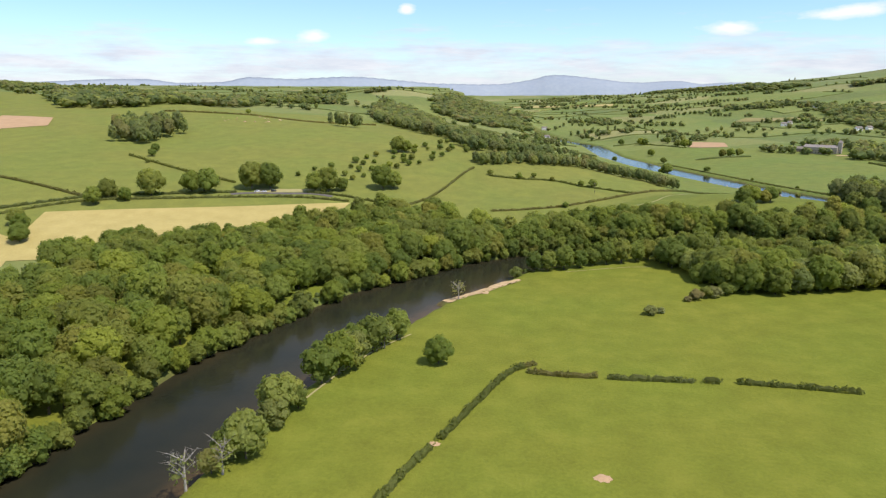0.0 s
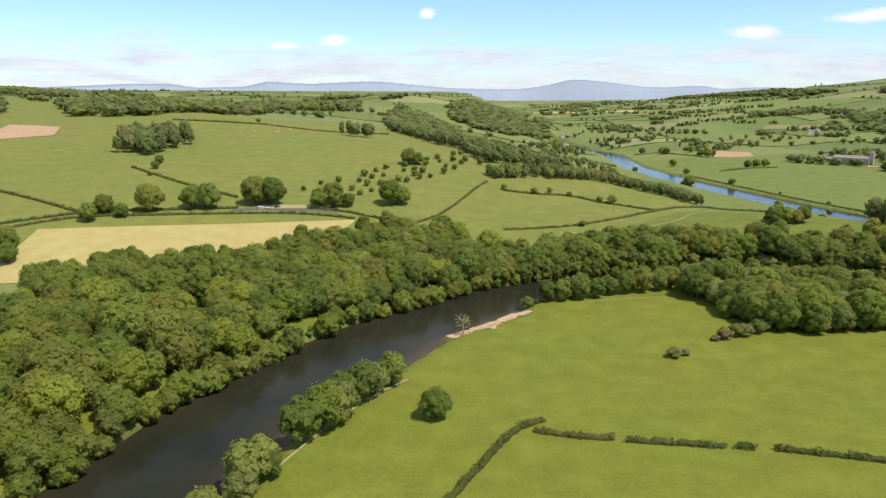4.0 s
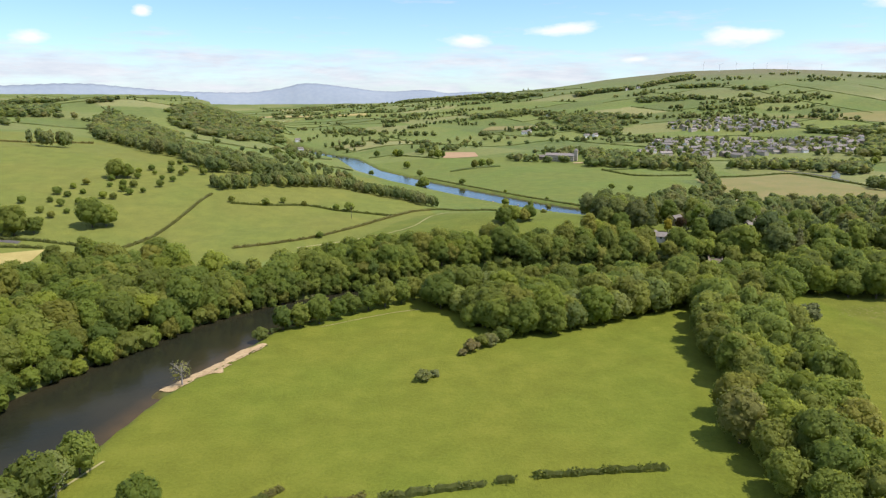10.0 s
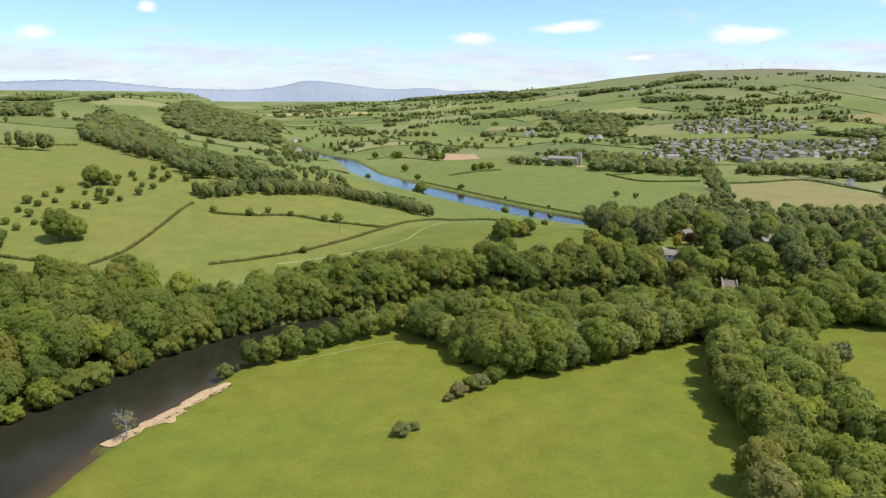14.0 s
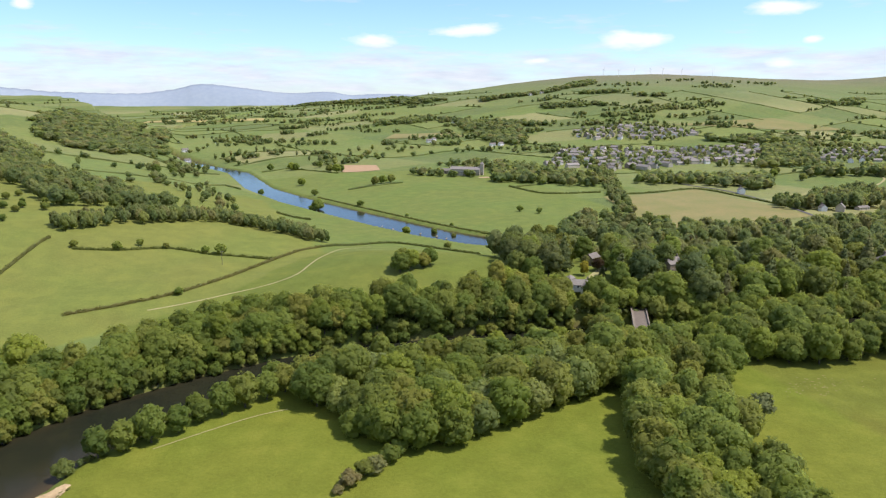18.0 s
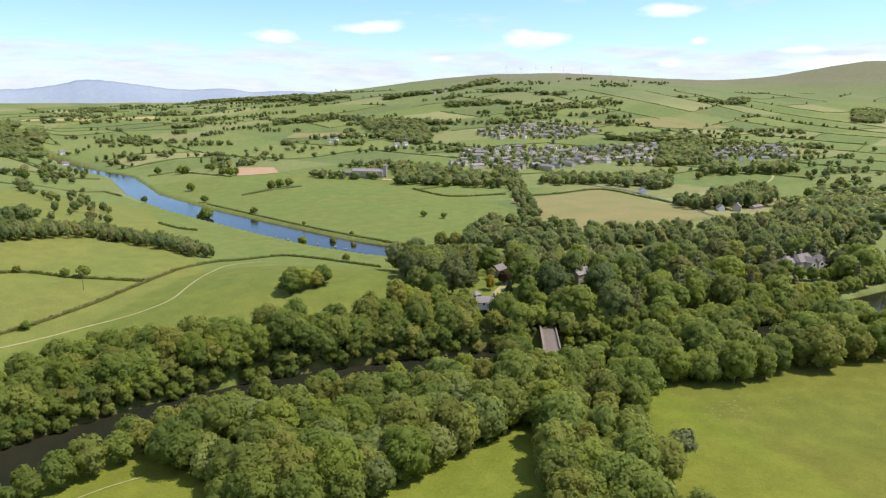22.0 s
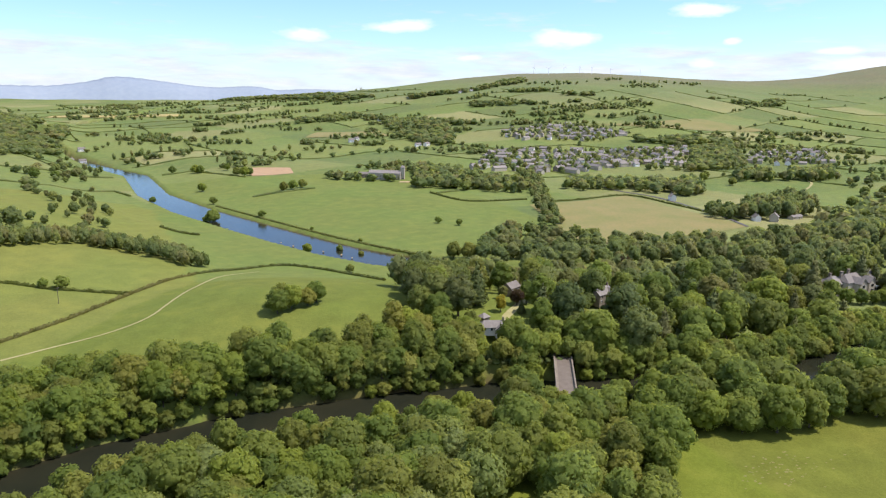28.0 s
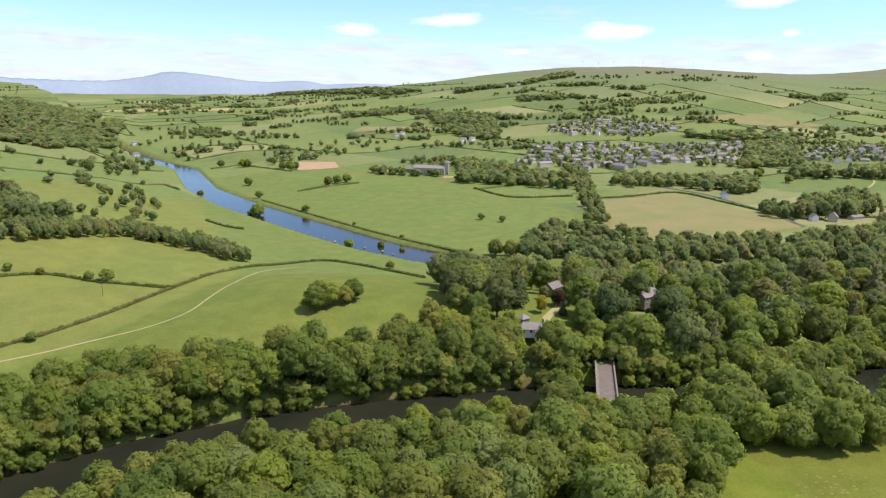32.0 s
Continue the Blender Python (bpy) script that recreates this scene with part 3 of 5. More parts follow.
    bm.to_mesh(me)
    bm.free()
    me.materials.append(mat)
    return me


# kind: height, width, crown base, lobes, sprays, spray size, shape, leaves, label
TREES = {
    "sycamore_tree": (17, 14.5, 0.2, 20, 820, 1.3, "round", LEAF, "full-leaved green sycamore tree in the river wood"),
    "oak_tree": (14.5, 14.5, 0.3, 18, 720, 1.25, "round", LEAF, "broad green oak tree in full leaf"),
    "ash_tree": (19, 12, 0.6, 20, 740, 1.2, "tall", LEAF, "tall green ash tree in full leaf"),
    "beech_tree": (18, 16, 0.2, 22, 880, 1.3, "round", LEAF, "large domed beech tree in full leaf"),
    "alder_tree": (11, 9.5, 0.4, 12, 420, 1.15, "tall", LEAF, "small leafy alder tree on the river bank"),
    "pine_tree": (20, 9.5, 3.0, 9, 560, 1.35, "cone", LEAF_DARK, "dark green conifer standing in the wood"),
    "scots_pine_tree": (15, 11, 6.5, 9, 300, 1.3, "tall", LEAF_DARK, "open-crowned brownish pine with a bare trunk by the lane"),
    "willow_tree": (9, 9, 0.3, 12, 460, 1.05, "round", LEAF_PALE, "pale grey-green willow on the river bank"),
    "copper_beech_tree": (17, 14, 1.5, 16, 700, 1.25, "round", LEAF_COPPER, "copper beech with dark red-brown leaves"),
    "whitebeam_tree": (14, 13, 0.6, 20, 760, 1.2, "round", LEAF_PALE, "pale silvery-green broad tree at the wood edge"),
    "lime_tree": (20, 14, 1.4, 20, 800, 1.25, "round", LEAF_DEEP, "tall dark-leaved lime tree in the hall wood"),
    "golden_tree": (7, 4.5, 0.5, 7, 350, 0.8, "tall", LEAF_GOLD, "small golden-leaved garden tree"),
    "thorn_bush": (3.6, 5.2, 0.0, 7, 330, 0.7, "round", LEAF_THORN, "low grey-green thorn bush in the meadow"),
    "hawthorn_tree": (6.5, 7, 0.4, 9, 300, 1.0, "round", LEAF, "small round hawthorn tree in a pasture"),
}
MODELS = {}
for kind, (hh, ww, base, lobes, sprays, size, shape, leaves, label) in TREES.items():
    MODELS[kind] = []
    for k in range(3 if hh > 14 and shape != "cone" else 2):
        r = np.random.default_rng(100 + 17 * k + len(kind) * 3)
        v, f, nn = crown_arrays(r, hh, ww, base, lobes, int(sprays * 1.9), size * 0.7, shape)
        crown = array_mesh("crown", v, f, leaves, normals=nn)
        MODELS[kind].append((trunk_mesh("trunk", hh * 0.62, 0.025 * hh + 0.03, ww * 0.3, 3, r, BARK), crown))
GROUPS = {}


def plant(kind, x, y, scale=1.0, turn=None, label="", group="", sink=0.0):
    """One tree with its trunk and crown, standing on the ground."""
    trunk, crown = MODELS[kind][int(rng.integers(len(MODELS[kind])))]
    root = new(kind)
    root.empty_display_size = 1
    s = scale * rng.uniform(0.93, 1.07)
    root.matrix_world = pose(x, y, float(height(x, y)) - 0.15 - sink, 0, 0, rng.uniform(0, 360) if turn is None else turn) @ Matrix.Diagonal((s, s, s * rng.uniform(0.92, 1.08), 1))
    for name, me in (("trunk", trunk), ("crown", crown)):
        o = new(name, me)
        o.parent = root
    return tagged(root, label or TREES[kind][8], "bush" if "bush" in kind else "tree", group)


def inside(x, y, ring):
    hit = False
    for (ax, ay), (bx, by) in zip(ring, ring[1:] + ring[:1]):
        if (ay > y) != (by > y) and x < (bx - ax) * (y - ay) / (by - ay) + ax:
            hit = not hit
    return hit


def scatter(ring, gap, r, jitter=0.36):
    """Places inside a ring, about gap apart, in uneven rows."""
    xs, ys = [p[0] for p in ring], [p[1] for p in ring]
    out, row = [], 0
    y = min(ys)
    while y <= max(ys):
        x = min(xs) + (gap / 2 if row % 2 else 0)
        while x <= max(xs):
            px, py = x + r.uniform(-jitter, jitter) * gap, y + r.uniform(-jitter, jitter) * gap
            if inside(px, py, ring):
                out.append((px, py))
            x += gap
        y += gap * 0.87
        row += 1
    return out


# crowns of the woods further off: lighter models, joined
FAR_MODELS = [crown_arrays(np.random.default_rng(300 + k), 1.0, 0.95 if k < 4 else 0.6, 0.02, 3, 30, 0.27, "round") for k in range(5)]
MID_MODELS = [crown_arrays(np.random.default_rng(340 + k), 1.0, 0.86 if k < 4 else 0.6, 0.02, 11, 340, 0.092, "round" if k < 4 else "tall") for k in range(6)]


def join_trees(name, places, label, mat=None, category="trees", models=None):
    """Far trees joined into one object. places: x, y, height, width."""
    if not len(places):
        return None
    vs, fs, ts, ns, count = [], [], [], [], 0
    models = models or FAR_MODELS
    r = np.random.default_rng(len(places))
    p = np.asarray(places, float)
    z = height(p[:, 0], p[:, 1])
    for (x, y, h, w), g in zip(p, z):
        v, f, nn = models[int(r.integers(len(models)))]
        a = r.uniform(0, 6.28)
        c, s = math.cos(a), math.sin(a)
        q = np.stack([(v[:, 0] * c - v[:, 1] * s) * w + x, (v[:, 0] * s + v[:, 1] * c) * w + y, v[:, 2] * h + g - 0.3], 1)
        ns.append(np.stack([nn[:, 0] * c - nn[:, 1] * s, nn[:, 0] * s + nn[:, 1] * c, nn[:, 2]], 1))
        vs.append(q), fs.append(f + count), ts.append(np.full(len(q), r.uniform(0, 1)))
        count += len(q)
    me = array_mesh(name, np.concatenate(vs), np.concatenate(fs), mat or LEAF_HAZED, np.concatenate(ts), normals=np.concatenate(ns))
    return tagged(new(name, me), label, category, kind="stuff")

# ---------- woods and single trees ----------
def dry(x, y, least=0.5):
    x, y = np.array(x), np.array(y)
    return min(float(river_edge(x, y, RIVER)), float(river_edge(x, y, RIVER_UPPER))) > least


CLEARINGS = [(212, 474, 13), (-120, 288, 9), (204, 457, 8), (198, 447, 8), (194, 438, 5), (214, 470, 8), (221, 482, 7), (427, 457, 15), (410, 445, 11), (440, 452, 14), (436, 440, 10), (217, 421, 10), (239, 510, 8), (231, 492, 6), (281, 486, 9), (448, 470, 19), (450, 456, 15)]


# before the houses the trees stay low: x, y, reach, tallest scale
LOW = [(273, 477, 12, 0.5), (263, 463, 11, 0.6), (250, 446, 9, 0.7), (230, 497, 9, 0.4), (222, 478, 9, 0.4), (440, 458, 15, 0.5), (425, 440, 12, 0.62), (205, 392, 13, 0.55), (196, 445, 9, 0.5), (335, 408, 16, 0.5), (360, 404, 16, 0.55)]


def allowed(x, y, scale):
    for a, b, reach, most in LOW:
        if math.hypot(x - a, y - b) < reach:
            scale = min(scale, most)
    return scale


def clear(x, y):
    return all(math.hypot(x - a, y - b) > r for a, b, r in CLEARINGS)


def wood(ring, gap, kinds, seed, low=0.8, high=1.12, group="", least=0.0, shrink=(9e3, 9e4)):
    r = np.random.default_rng(seed)
    for x, y in scatter(ring, gap, r):
        kind = kinds[int(r.integers(len(kinds)))]
        s = r.uniform(low, high)
        if dry(x, y, least) and clear(x, y):
            plant(kind, x, y, allowed(x, y, s * (1 - 0.42 * float(smooth(shrink[0], shrink[1], y)))), group=group)


MIXED = ["sycamore_tree", "oak_tree", "ash_tree", "beech_tree"]
NORTH = "trees of the north bank wood"
wood([(-240, 84), (-140, 84), (-135, 150), (-135, 205), (-124, 262), (-104, 305), (-84, 345), (-54, 383), (-41, 396), (-32, 416), (-70, 442), (-95, 474), (-118, 470), (-130, 428), (-150, 408),
      (-185, 374), (-172, 330), (-203, 306), (-244, 290), (-256, 235)], 12.0, MIXED + ["oak_tree"], 1, 0.78, 1.16, NORTH)
wood([(-42, 393), (3, 418), (30, 428), (56, 441), (92, 444), (158, 441), (212, 440), (200, 462), (168, 471), (145, 465), (105, 461), (50, 468), (0, 452), (-30, 418)], 8.9, MIXED, 12, 0.74, 1.04, NORTH)
wood([(-244, 288), (-268, 302), (-262, 342), (-250, 358), (-222, 358), (-206, 372), (-188, 374), (-190, 406), (-162, 424), (-146, 446), (-120, 470), (-130, 428), (-150, 408), (-185, 374), (-172, 330), (-203, 306)], 10.5, MIXED, 14, 0.8, 1.05, NORTH)
# overhanging fringe at the water's edge
r = np.random.default_rng(11)
for a, b, n in (((-135.5, 110), (-131.5, 205), 20), ((-131.5, 208), (-106, 296), 19), ((-108, 298), (-45, 392), 17), ((420, 432), (520, 448), 14)):
    for k in range(n):
        t = (k + r.uniform(0.1, 0.9)) / n
        x, y = a[0] + (b[0] - a[0]) * t + r.uniform(-2.0, 1.0), a[1] + (b[1] - a[1]) * t + r.uniform(-1, 1.5)
        if math.hypot(x + 116, y - 281) > 9:
            plant("alder_tree", x, y, r.uniform(0.7, 1.25), label="leafy tree leaning over the dark river", group="trees along the water's edge")
# two rows close on the north side of the bend, their crowns over the water
for row, off in enumerate((-2.4, -0.2, 5.0)):
    pts = resample([q[:2] for q in RIVER[9:]], 5.2)
    for k in range(1, len(pts) - 1):
        (ax, ay), (x, y), (bx, by) = pts[k - 1:k + 2]
        q = math.hypot(bx - ax, by - ay)
        nx, ny = -(by - ay) / q, (bx - ax) / q
        wide = float(np.interp(x, [p[0] for p in RIVER[9:]], [p[2] for p in RIVER[9:]])) + off + r.uniform(-1.2, 1.4)
        x, y = x + nx * wide, y + ny * wide
        if math.hypot(x - 217, y - 421) > 13.5 and clear(x, y):
            plant("alder_tree", x, y, r.uniform(0.6, 0.95) if row == 0 else r.uniform(0.85, 1.25), label="leafy tree leaning over the dark river", group="trees along the water's edge")
for k in range(14):
    plant("alder_tree", 60 + 9.8 * k + r.uniform(-3, 3), 399 + r.uniform(-2, 3), r.uniform(0.55, 0.9), label="small leafy tree on the inner river bank", group="trees along the water's edge")
for x, y, s in ((-14, 446, 0.95), (-2, 458, 0.9), (10, 466, 0.9), (24, 470, 0.85), (38, 472, 0.8), (-26, 436, 1.0), (60, 472, 0.75)):
    plant("oak_tree", x, y, s, group=NORTH)
# undergrowth on the banks of the bend
under = []
for side, first, last, deep in ((1, 9, 17, 1.5), (1, 9, 17, 6.0), (-1, 9, 14, 3.0), (1, 4, 9, 2.5)):
    pts = resample([q[:2] for q in RIVER[first:last + 1]], 2.6)
    for k in range(1, len(pts) - 1):
        (ax, ay), (x, y), (bx, by) = pts[k - 1:k + 2]
        q = math.hypot(bx - ax, by - ay)
        at = [math.hypot(x - p[0], y - p[1]) for p in RIVER]
        wide = RIVER[int(np.argmin(at))][2] + r.uniform(-0.4, deep)
        under.append((x - (by - ay) / q * wide * side, y + (bx - ax) / q * wide * side, r.uniform(1.6, 3.6), r.uniform(2.6, 4.6)))
join_trees("bank_undergrowth", under, "fresh green undergrowth along the foot of the river bank", category="undergrowth")
SOUTH = "trees of the south bank wood"
wood([(46, 372), (54, 348), (70, 334), (86, 327), (106, 334), (138, 350), (166, 357), (182, 398), (150, 405), (90, 405), (56, 402)], 9.4, MIXED + ["alder_tree", "whitebeam_tree", "oak_tree"], 2, 0.8, 1.2, SOUTH, shrink=(378, 408))
for x, y, s, kind in ((61, 345, 0.85, "oak_tree"), (69, 337, 0.95, "sycamore_tree"), (79, 330, 1.0, "beech_tree"), (91, 329, 0.95, "sycamore_tree"), (102, 334, 1.0, "whitebeam_tree"), (113, 339, 1.0, "beech_tree"), (125, 344, 1.15, "whitebeam_tree"), (136, 348, 1.0, "sycamore_tree"), (147, 352, 1.2, "whitebeam_tree"), (158, 357, 1.0, "beech_tree")):
    plant(kind, x, y, s, label="large domed tree at the meadow edge of the wood", group=SOUTH, sink=1.3)
for x, y, s in ((-20, 351, 0.95), (-13, 353, 1.15), (-5, 357, 1.2), (3, 362, 1.05), (10, 368, 0.95), (17, 372, 1.15), (25, 376, 1.25), (33, 381, 1.2), (40, 386, 1.15), (47, 393, 1.1), (22, 384, 0.9), (36, 394, 0.95), (46, 380, 1.1), (52, 386, 1.2), (-9, 360, 0.8), (8, 374, 0.8)):
    plant("alder_tree", x, y, s, label="round leafy tree on the inner river bank", group=SOUTH)
plant("willow_tree", -29, 346, 0.8, label="brownish half-bare shrub on the river bank")
for x, y, s in ((128, 357, 0.9), (108, 347, 0.95), (150, 366, 1.0)):
    plant("whitebeam_tree", x, y, s, group=SOUTH)
LANE = "trees of the lane strip"
wood([(167, 364), (151, 318), (133, 282), (136, 262), (122, 238), (148, 226), (170, 262), (178, 290), (188, 320), (226, 366), (205, 398), (180, 402)], 9.8, MIXED + ["oak_tree", "ash_tree"], 3, 0.7, 1.1, LANE)
plant("scots_pine_tree", 192, 307, 1.0)
for x, y, s in ((122, 244, 0.9), (128, 236, 0.85), (118, 232, 0.8), (134, 226, 0.9), (124, 220, 0.9), (140, 216, 0.9), (132, 208, 0.85)):
    plant("beech_tree", x, y, s, group=LANE)
for x, y, s in ((203, 390, 0.55), (211, 392, 0.5), (196, 398, 0.55), (222, 390, 0.7), (190, 404, 0.65), (216, 384, 0.6), (208, 438, 0.8), (214, 447, 0.45), (221, 453, 0.4), (237, 446, 0.9), (240, 436, 0.85), (187, 452, 0.85), (183, 446, 0.9)):
    plant("sycamore_tree", x, y, s, group=LANE)
for x, y, s in ((173, 354, 1.0), (166, 340, 1.0), (158, 325, 1.0), (150, 309, 1.05), (146, 297, 1.05), (143, 285, 1.0), (140, 273, 1.0), (138, 263, 0.95), (134, 253, 0.9)):
    plant(("sycamore_tree", "ash_tree")[int(x) % 2], x, y, s, label="tall tree along the edge of the lane strip", group=LANE)
plant("whitebeam_tree", 115, 229, 1.2, label="broad pale-leaved tree whose dark shadow lies on the grass")
for x, y, s in ((116, 215, 0.9), (126, 211, 1.0), (112, 203, 0.9), (122, 199, 0.95), (134, 199, 0.9), (114, 190, 0.85), (125, 187, 0.95), (137, 188, 0.9), (146, 203, 0.9), (118, 178, 0.8), (130, 175, 0.9)):
    plant(("sycamore_tree", "beech_tree", "oak_tree")[int(y) % 3], x, y, s, group=LANE)
FIELD = "trees above the south bank field"
wood([(228, 370), (250, 354), (292, 348), (364, 356), (420, 352), (420, 388), (345, 374), (300, 374), (250, 388), (228, 400)], 13.5, ["beech_tree", "sycamore_tree", "oak_tree"], 4, 0.95, 1.3, FIELD)
r = np.random.default_rng(44)
for x, y, s in ((231, 374, 0.8), (240, 364, 0.9), (251, 358, 0.95), (263, 354, 1.0), (277, 353, 0.9), (289, 357, 1.05), (303, 356, 0.95), (317, 354, 1.0), (331, 350, 1.0), (345, 350, 0.95), (359, 348, 1.0), (374, 346, 1.05), (392, 348, 1.0), (408, 346, 1.0)):
    plant(("beech_tree", "sycamore_tree", "oak_tree")[int(r.integers(3))], x, y, s, group=FIELD)
HALL = "trees of the hall wood"
wood([(236, 432), (300, 418), (345, 426), (430, 436), (520, 450), (520, 500), (400, 510), (290, 520), (230, 540), (176, 520), (180, 472), (212, 466)], 15.0, MIXED + ["lime_tree", "lime_tree", "pine_tree", "ash_tree", "pine_tree", "lime_tree"], 5, 0.75, 1.4, HALL)
for x, y, s in ((176, 486, 0.95), (183, 479, 0.95), (186, 491, 1.1), (178, 500, 1.0), (192, 502, 1.15), (184, 512, 1.1), (199, 495, 0.9), (197, 514, 1.1), (206, 507, 0.95), (190, 525, 1.1), (207, 524, 1.0), (216, 515, 0.85), (218, 532, 1.0), (203, 537, 1.05), (181, 470, 0.8)):
    plant("sycamore_tree" if int(x) % 2 else "lime_tree", x, y, s, group=HALL)
plant("copper_beech_tree", 345, 560, 0.9, label="copper beech with dark red-brown leaves in the wood")
plant("copper_beech_tree", 232, 494, 0.55, label="small purple-leaved tree beside the drive")
plant("golden_tree", 219, 486, 1.35)
for x, y, s in ((196, 434, 0.9), (201, 431, 1.1), (207, 429, 1.1), (197, 440, 1.0), (204, 436, 1.25), (210, 440, 1.2), (443, 462, 1.0), (451, 461, 0.9), (459, 460, 0.95), (467, 462, 0.95), (475, 465, 1.05), (483, 474, 1.3), (436, 466, 1.0), (432, 474, 1.3), (204, 446, 0.7), (189, 446, 0.95), (211, 447, 0.6), (212, 456, 0.4), (193, 460, 0.95), (196, 470, 0.9)):
    plant("alder_tree", x, y, s, label="leafy garden tree close to a house in the wood", group=HALL)
for x, y, s in ((229, 452, 0.8), (238, 447, 0.85), (226, 447, 0.6), (222, 441, 0.55), (233, 437, 0.75), (243, 434, 0.7), (252, 430, 0.75)):
    plant("sycamore_tree", x, y, s, label="leafy tree shading the end of the bridge", group=HALL)
plant("pine_tree", 252, 398, 0.95, label="tall thin pine rising over the river trees")
# the back of the hall wood
r = np.random.default_rng(55)
back = [(x, y, r.uniform(12, 20) * (1 - 0.25 * float(smooth(580, 640, y))), r.uniform(12, 17)) for x, y in scatter([(176, 522), (230, 542), (290, 522), (400, 512), (520, 502), (600, 520), (660, 600), (560, 640), (505, 612), (420, 650), (385, 672), (345, 720), (300, 690), (262, 600), (225, 606), (190, 560)], 12.5, r) if dry(x, y, 0.5)]
join_trees("hall_wood", back, "dense green broadleaf wood behind the bridge", models=MID_MODELS, category="wood")

# single trees and bushes of the near meadow
plant("oak_tree", -44, 219, 0.72, label="single round oak tree alone in the meadow")
for x, y, s, kind, label in ((-84, 139, 0.55, "willow_tree", "pale half-dead willow on the river bank"), (-79, 147, 1.15, "willow_tree", ""), (-82, 152, 0.9, "alder_tree", ""), (-81, 171, 1.15, "willow_tree", ""), (-82, 181, 0.75, "willow_tree", ""), (-77, 176, 0.6, "alder_tree", ""),
                             (-77, 195, 1.05, "alder_tree", ""), (-74, 203, 1.05, "alder_tree", ""), (-72, 212, 1.15, "willow_tree", ""), (-74, 219, 1.0, "alder_tree", ""), (-69, 225, 1.0, "alder_tree", ""), (-64, 240, 0.9, "alder_tree", ""), (-68, 233, 0.95, "willow_tree", ""), (-84, 146, 0.6, "alder_tree", ""), (-79, 164, 0.8, "willow_tree", ""), (-72, 208, 0.9, "alder_tree", "")):
    plant(kind, x, y, s * 1.25, label=label, group="shrubs of the meadow bank")
for x, y, s, kind in ((32, 288, 1.25, "thorn_bush"), (36.5, 291, 0.75, "thorn_bush"), (50, 310, 0.8, "thorn_bush"), (54, 313, 1.3, "thorn_bush"), (59, 317, 0.95, "hawthorn_tree"), (63, 319, 1.35, "thorn_bush"), (68, 323, 1.0, "hawthorn_tree"), (72, 327, 0.95, "hawthorn_tree")):
    plant(kind, x, y, s, group="bushes in the meadow")

# knoll and hill pastures
for x, y, s in ((112, 503, 0.8), (119, 507, 0.85), (115, 511, 0.75), (132, 512, 0.75), (127, 509, 0.6)):
    plant("oak_tree", x, y, s, label="round-topped tree in the clump on the knoll", group="clump on the knoll")
for x, y, s in ((-74, 598, 0.6), (-49, 595, 0.75), (-37, 606, 0.6), (-21, 602, 0.5), (3, 596, 0.65), (13, 590, 1.0), (-8, 518, 0.6)):
    plant("hawthorn_tree", x, y, s * 1.25, label="hedgerow tree in a pasture hedge", group="hedgerow trees")
for x, y, s, kind in ((-326, 419, 0.7, "oak_tree"), (-325, 434, 0.75, "oak_tree"), (-311, 433, 0.55, "oak_tree"), (-301, 449, 1.05, "oak_tree"), (-279, 466, 0.9, "oak_tree"), (-268, 471, 0.9, "oak_tree"), (-273, 473, 0.85, "ash_tree"), (-243, 490, 0.95, "beech_tree"), (-230, 494, 0.95, "beech_tree"),
                      (-236, 500, 0.9, "oak_tree"), (-196, 500, 0.85, "oak_tree"), (-187, 504, 0.85, "sycamore_tree"), (-178, 509, 0.6, "oak_tree"), (-150, 526, 0.9, "beech_tree"), (-143, 530, 0.8, "oak_tree"), (-170, 652, 0.95, "oak_tree"), (-163, 656, 0.7, "oak_tree"), (-356, 530, 0.5, "hawthorn_tree"),
                      (-375, 572, 0.9, "hawthorn_tree"), (-366, 552, 0.9, "hawthorn_tree"), (-407, 823, 0.8, "hawthorn_tree"), (-372, 365, 0.6, "oak_tree"), (-345, 372, 0.65, "oak_tree"), (-330, 358, 0.7, "sycamore_tree"), (-320, 345, 0.7, "oak_tree"), (-84, 1165, 0.7, "oak_tree"), (-64, 1182, 0.6, "oak_tree")):
    plant(kind, x, y, s * 1.25, label="green pasture tree on the hillside", group="hillside trees")
# young plantation in rows
r = np.random.default_rng(21)
for i in range(4):
    for k in range(13):
        t = k / 12
        x = -226 + 92 * t + i * 11 + r.uniform(-4, 4)
        y = 533 + 190 * t - i * 9 + r.uniform(-6, 6)
        if r.uniform() < 0.85:
            plant("hawthorn_tree", x, y, r.uniform(0.6, 0.95), label="small young tree in a planted row on the slope", group="young planted trees")

# clumps and belts on the hill, the valley side and the moor edge
r = np.random.default_rng(31)


# quarters of the village: outline and spacing of the houses
VILLAGE = (([(506, 1178), (612, 1346), (735, 1386), (828, 1322), (1049, 1327), (863, 1108), (678, 1094), (580, 1100)], 28), ([(750, 1589), (808, 1652), (970, 1705), (1092, 1565), (925, 1448), (785, 1501)], 27), ([(957, 1095), (1107, 1230), (1324, 1250), (1313, 1209), (1120, 1055)], 29))


def grove(name, ring, gap, label, tall=(11, 16), models=None):
    places = []
    for x, y in scatter(ring, gap, r):
        h, w = r.uniform(*tall), r.uniform(gap * 0.95, gap * 1.5)
        if dry(x, y):
            places.append((x, y, h, min(w, h * r.uniform(0.9, 1.25)) if models is MID_MODELS else w))
    join_trees(name, places, label, models=models, category="wood")


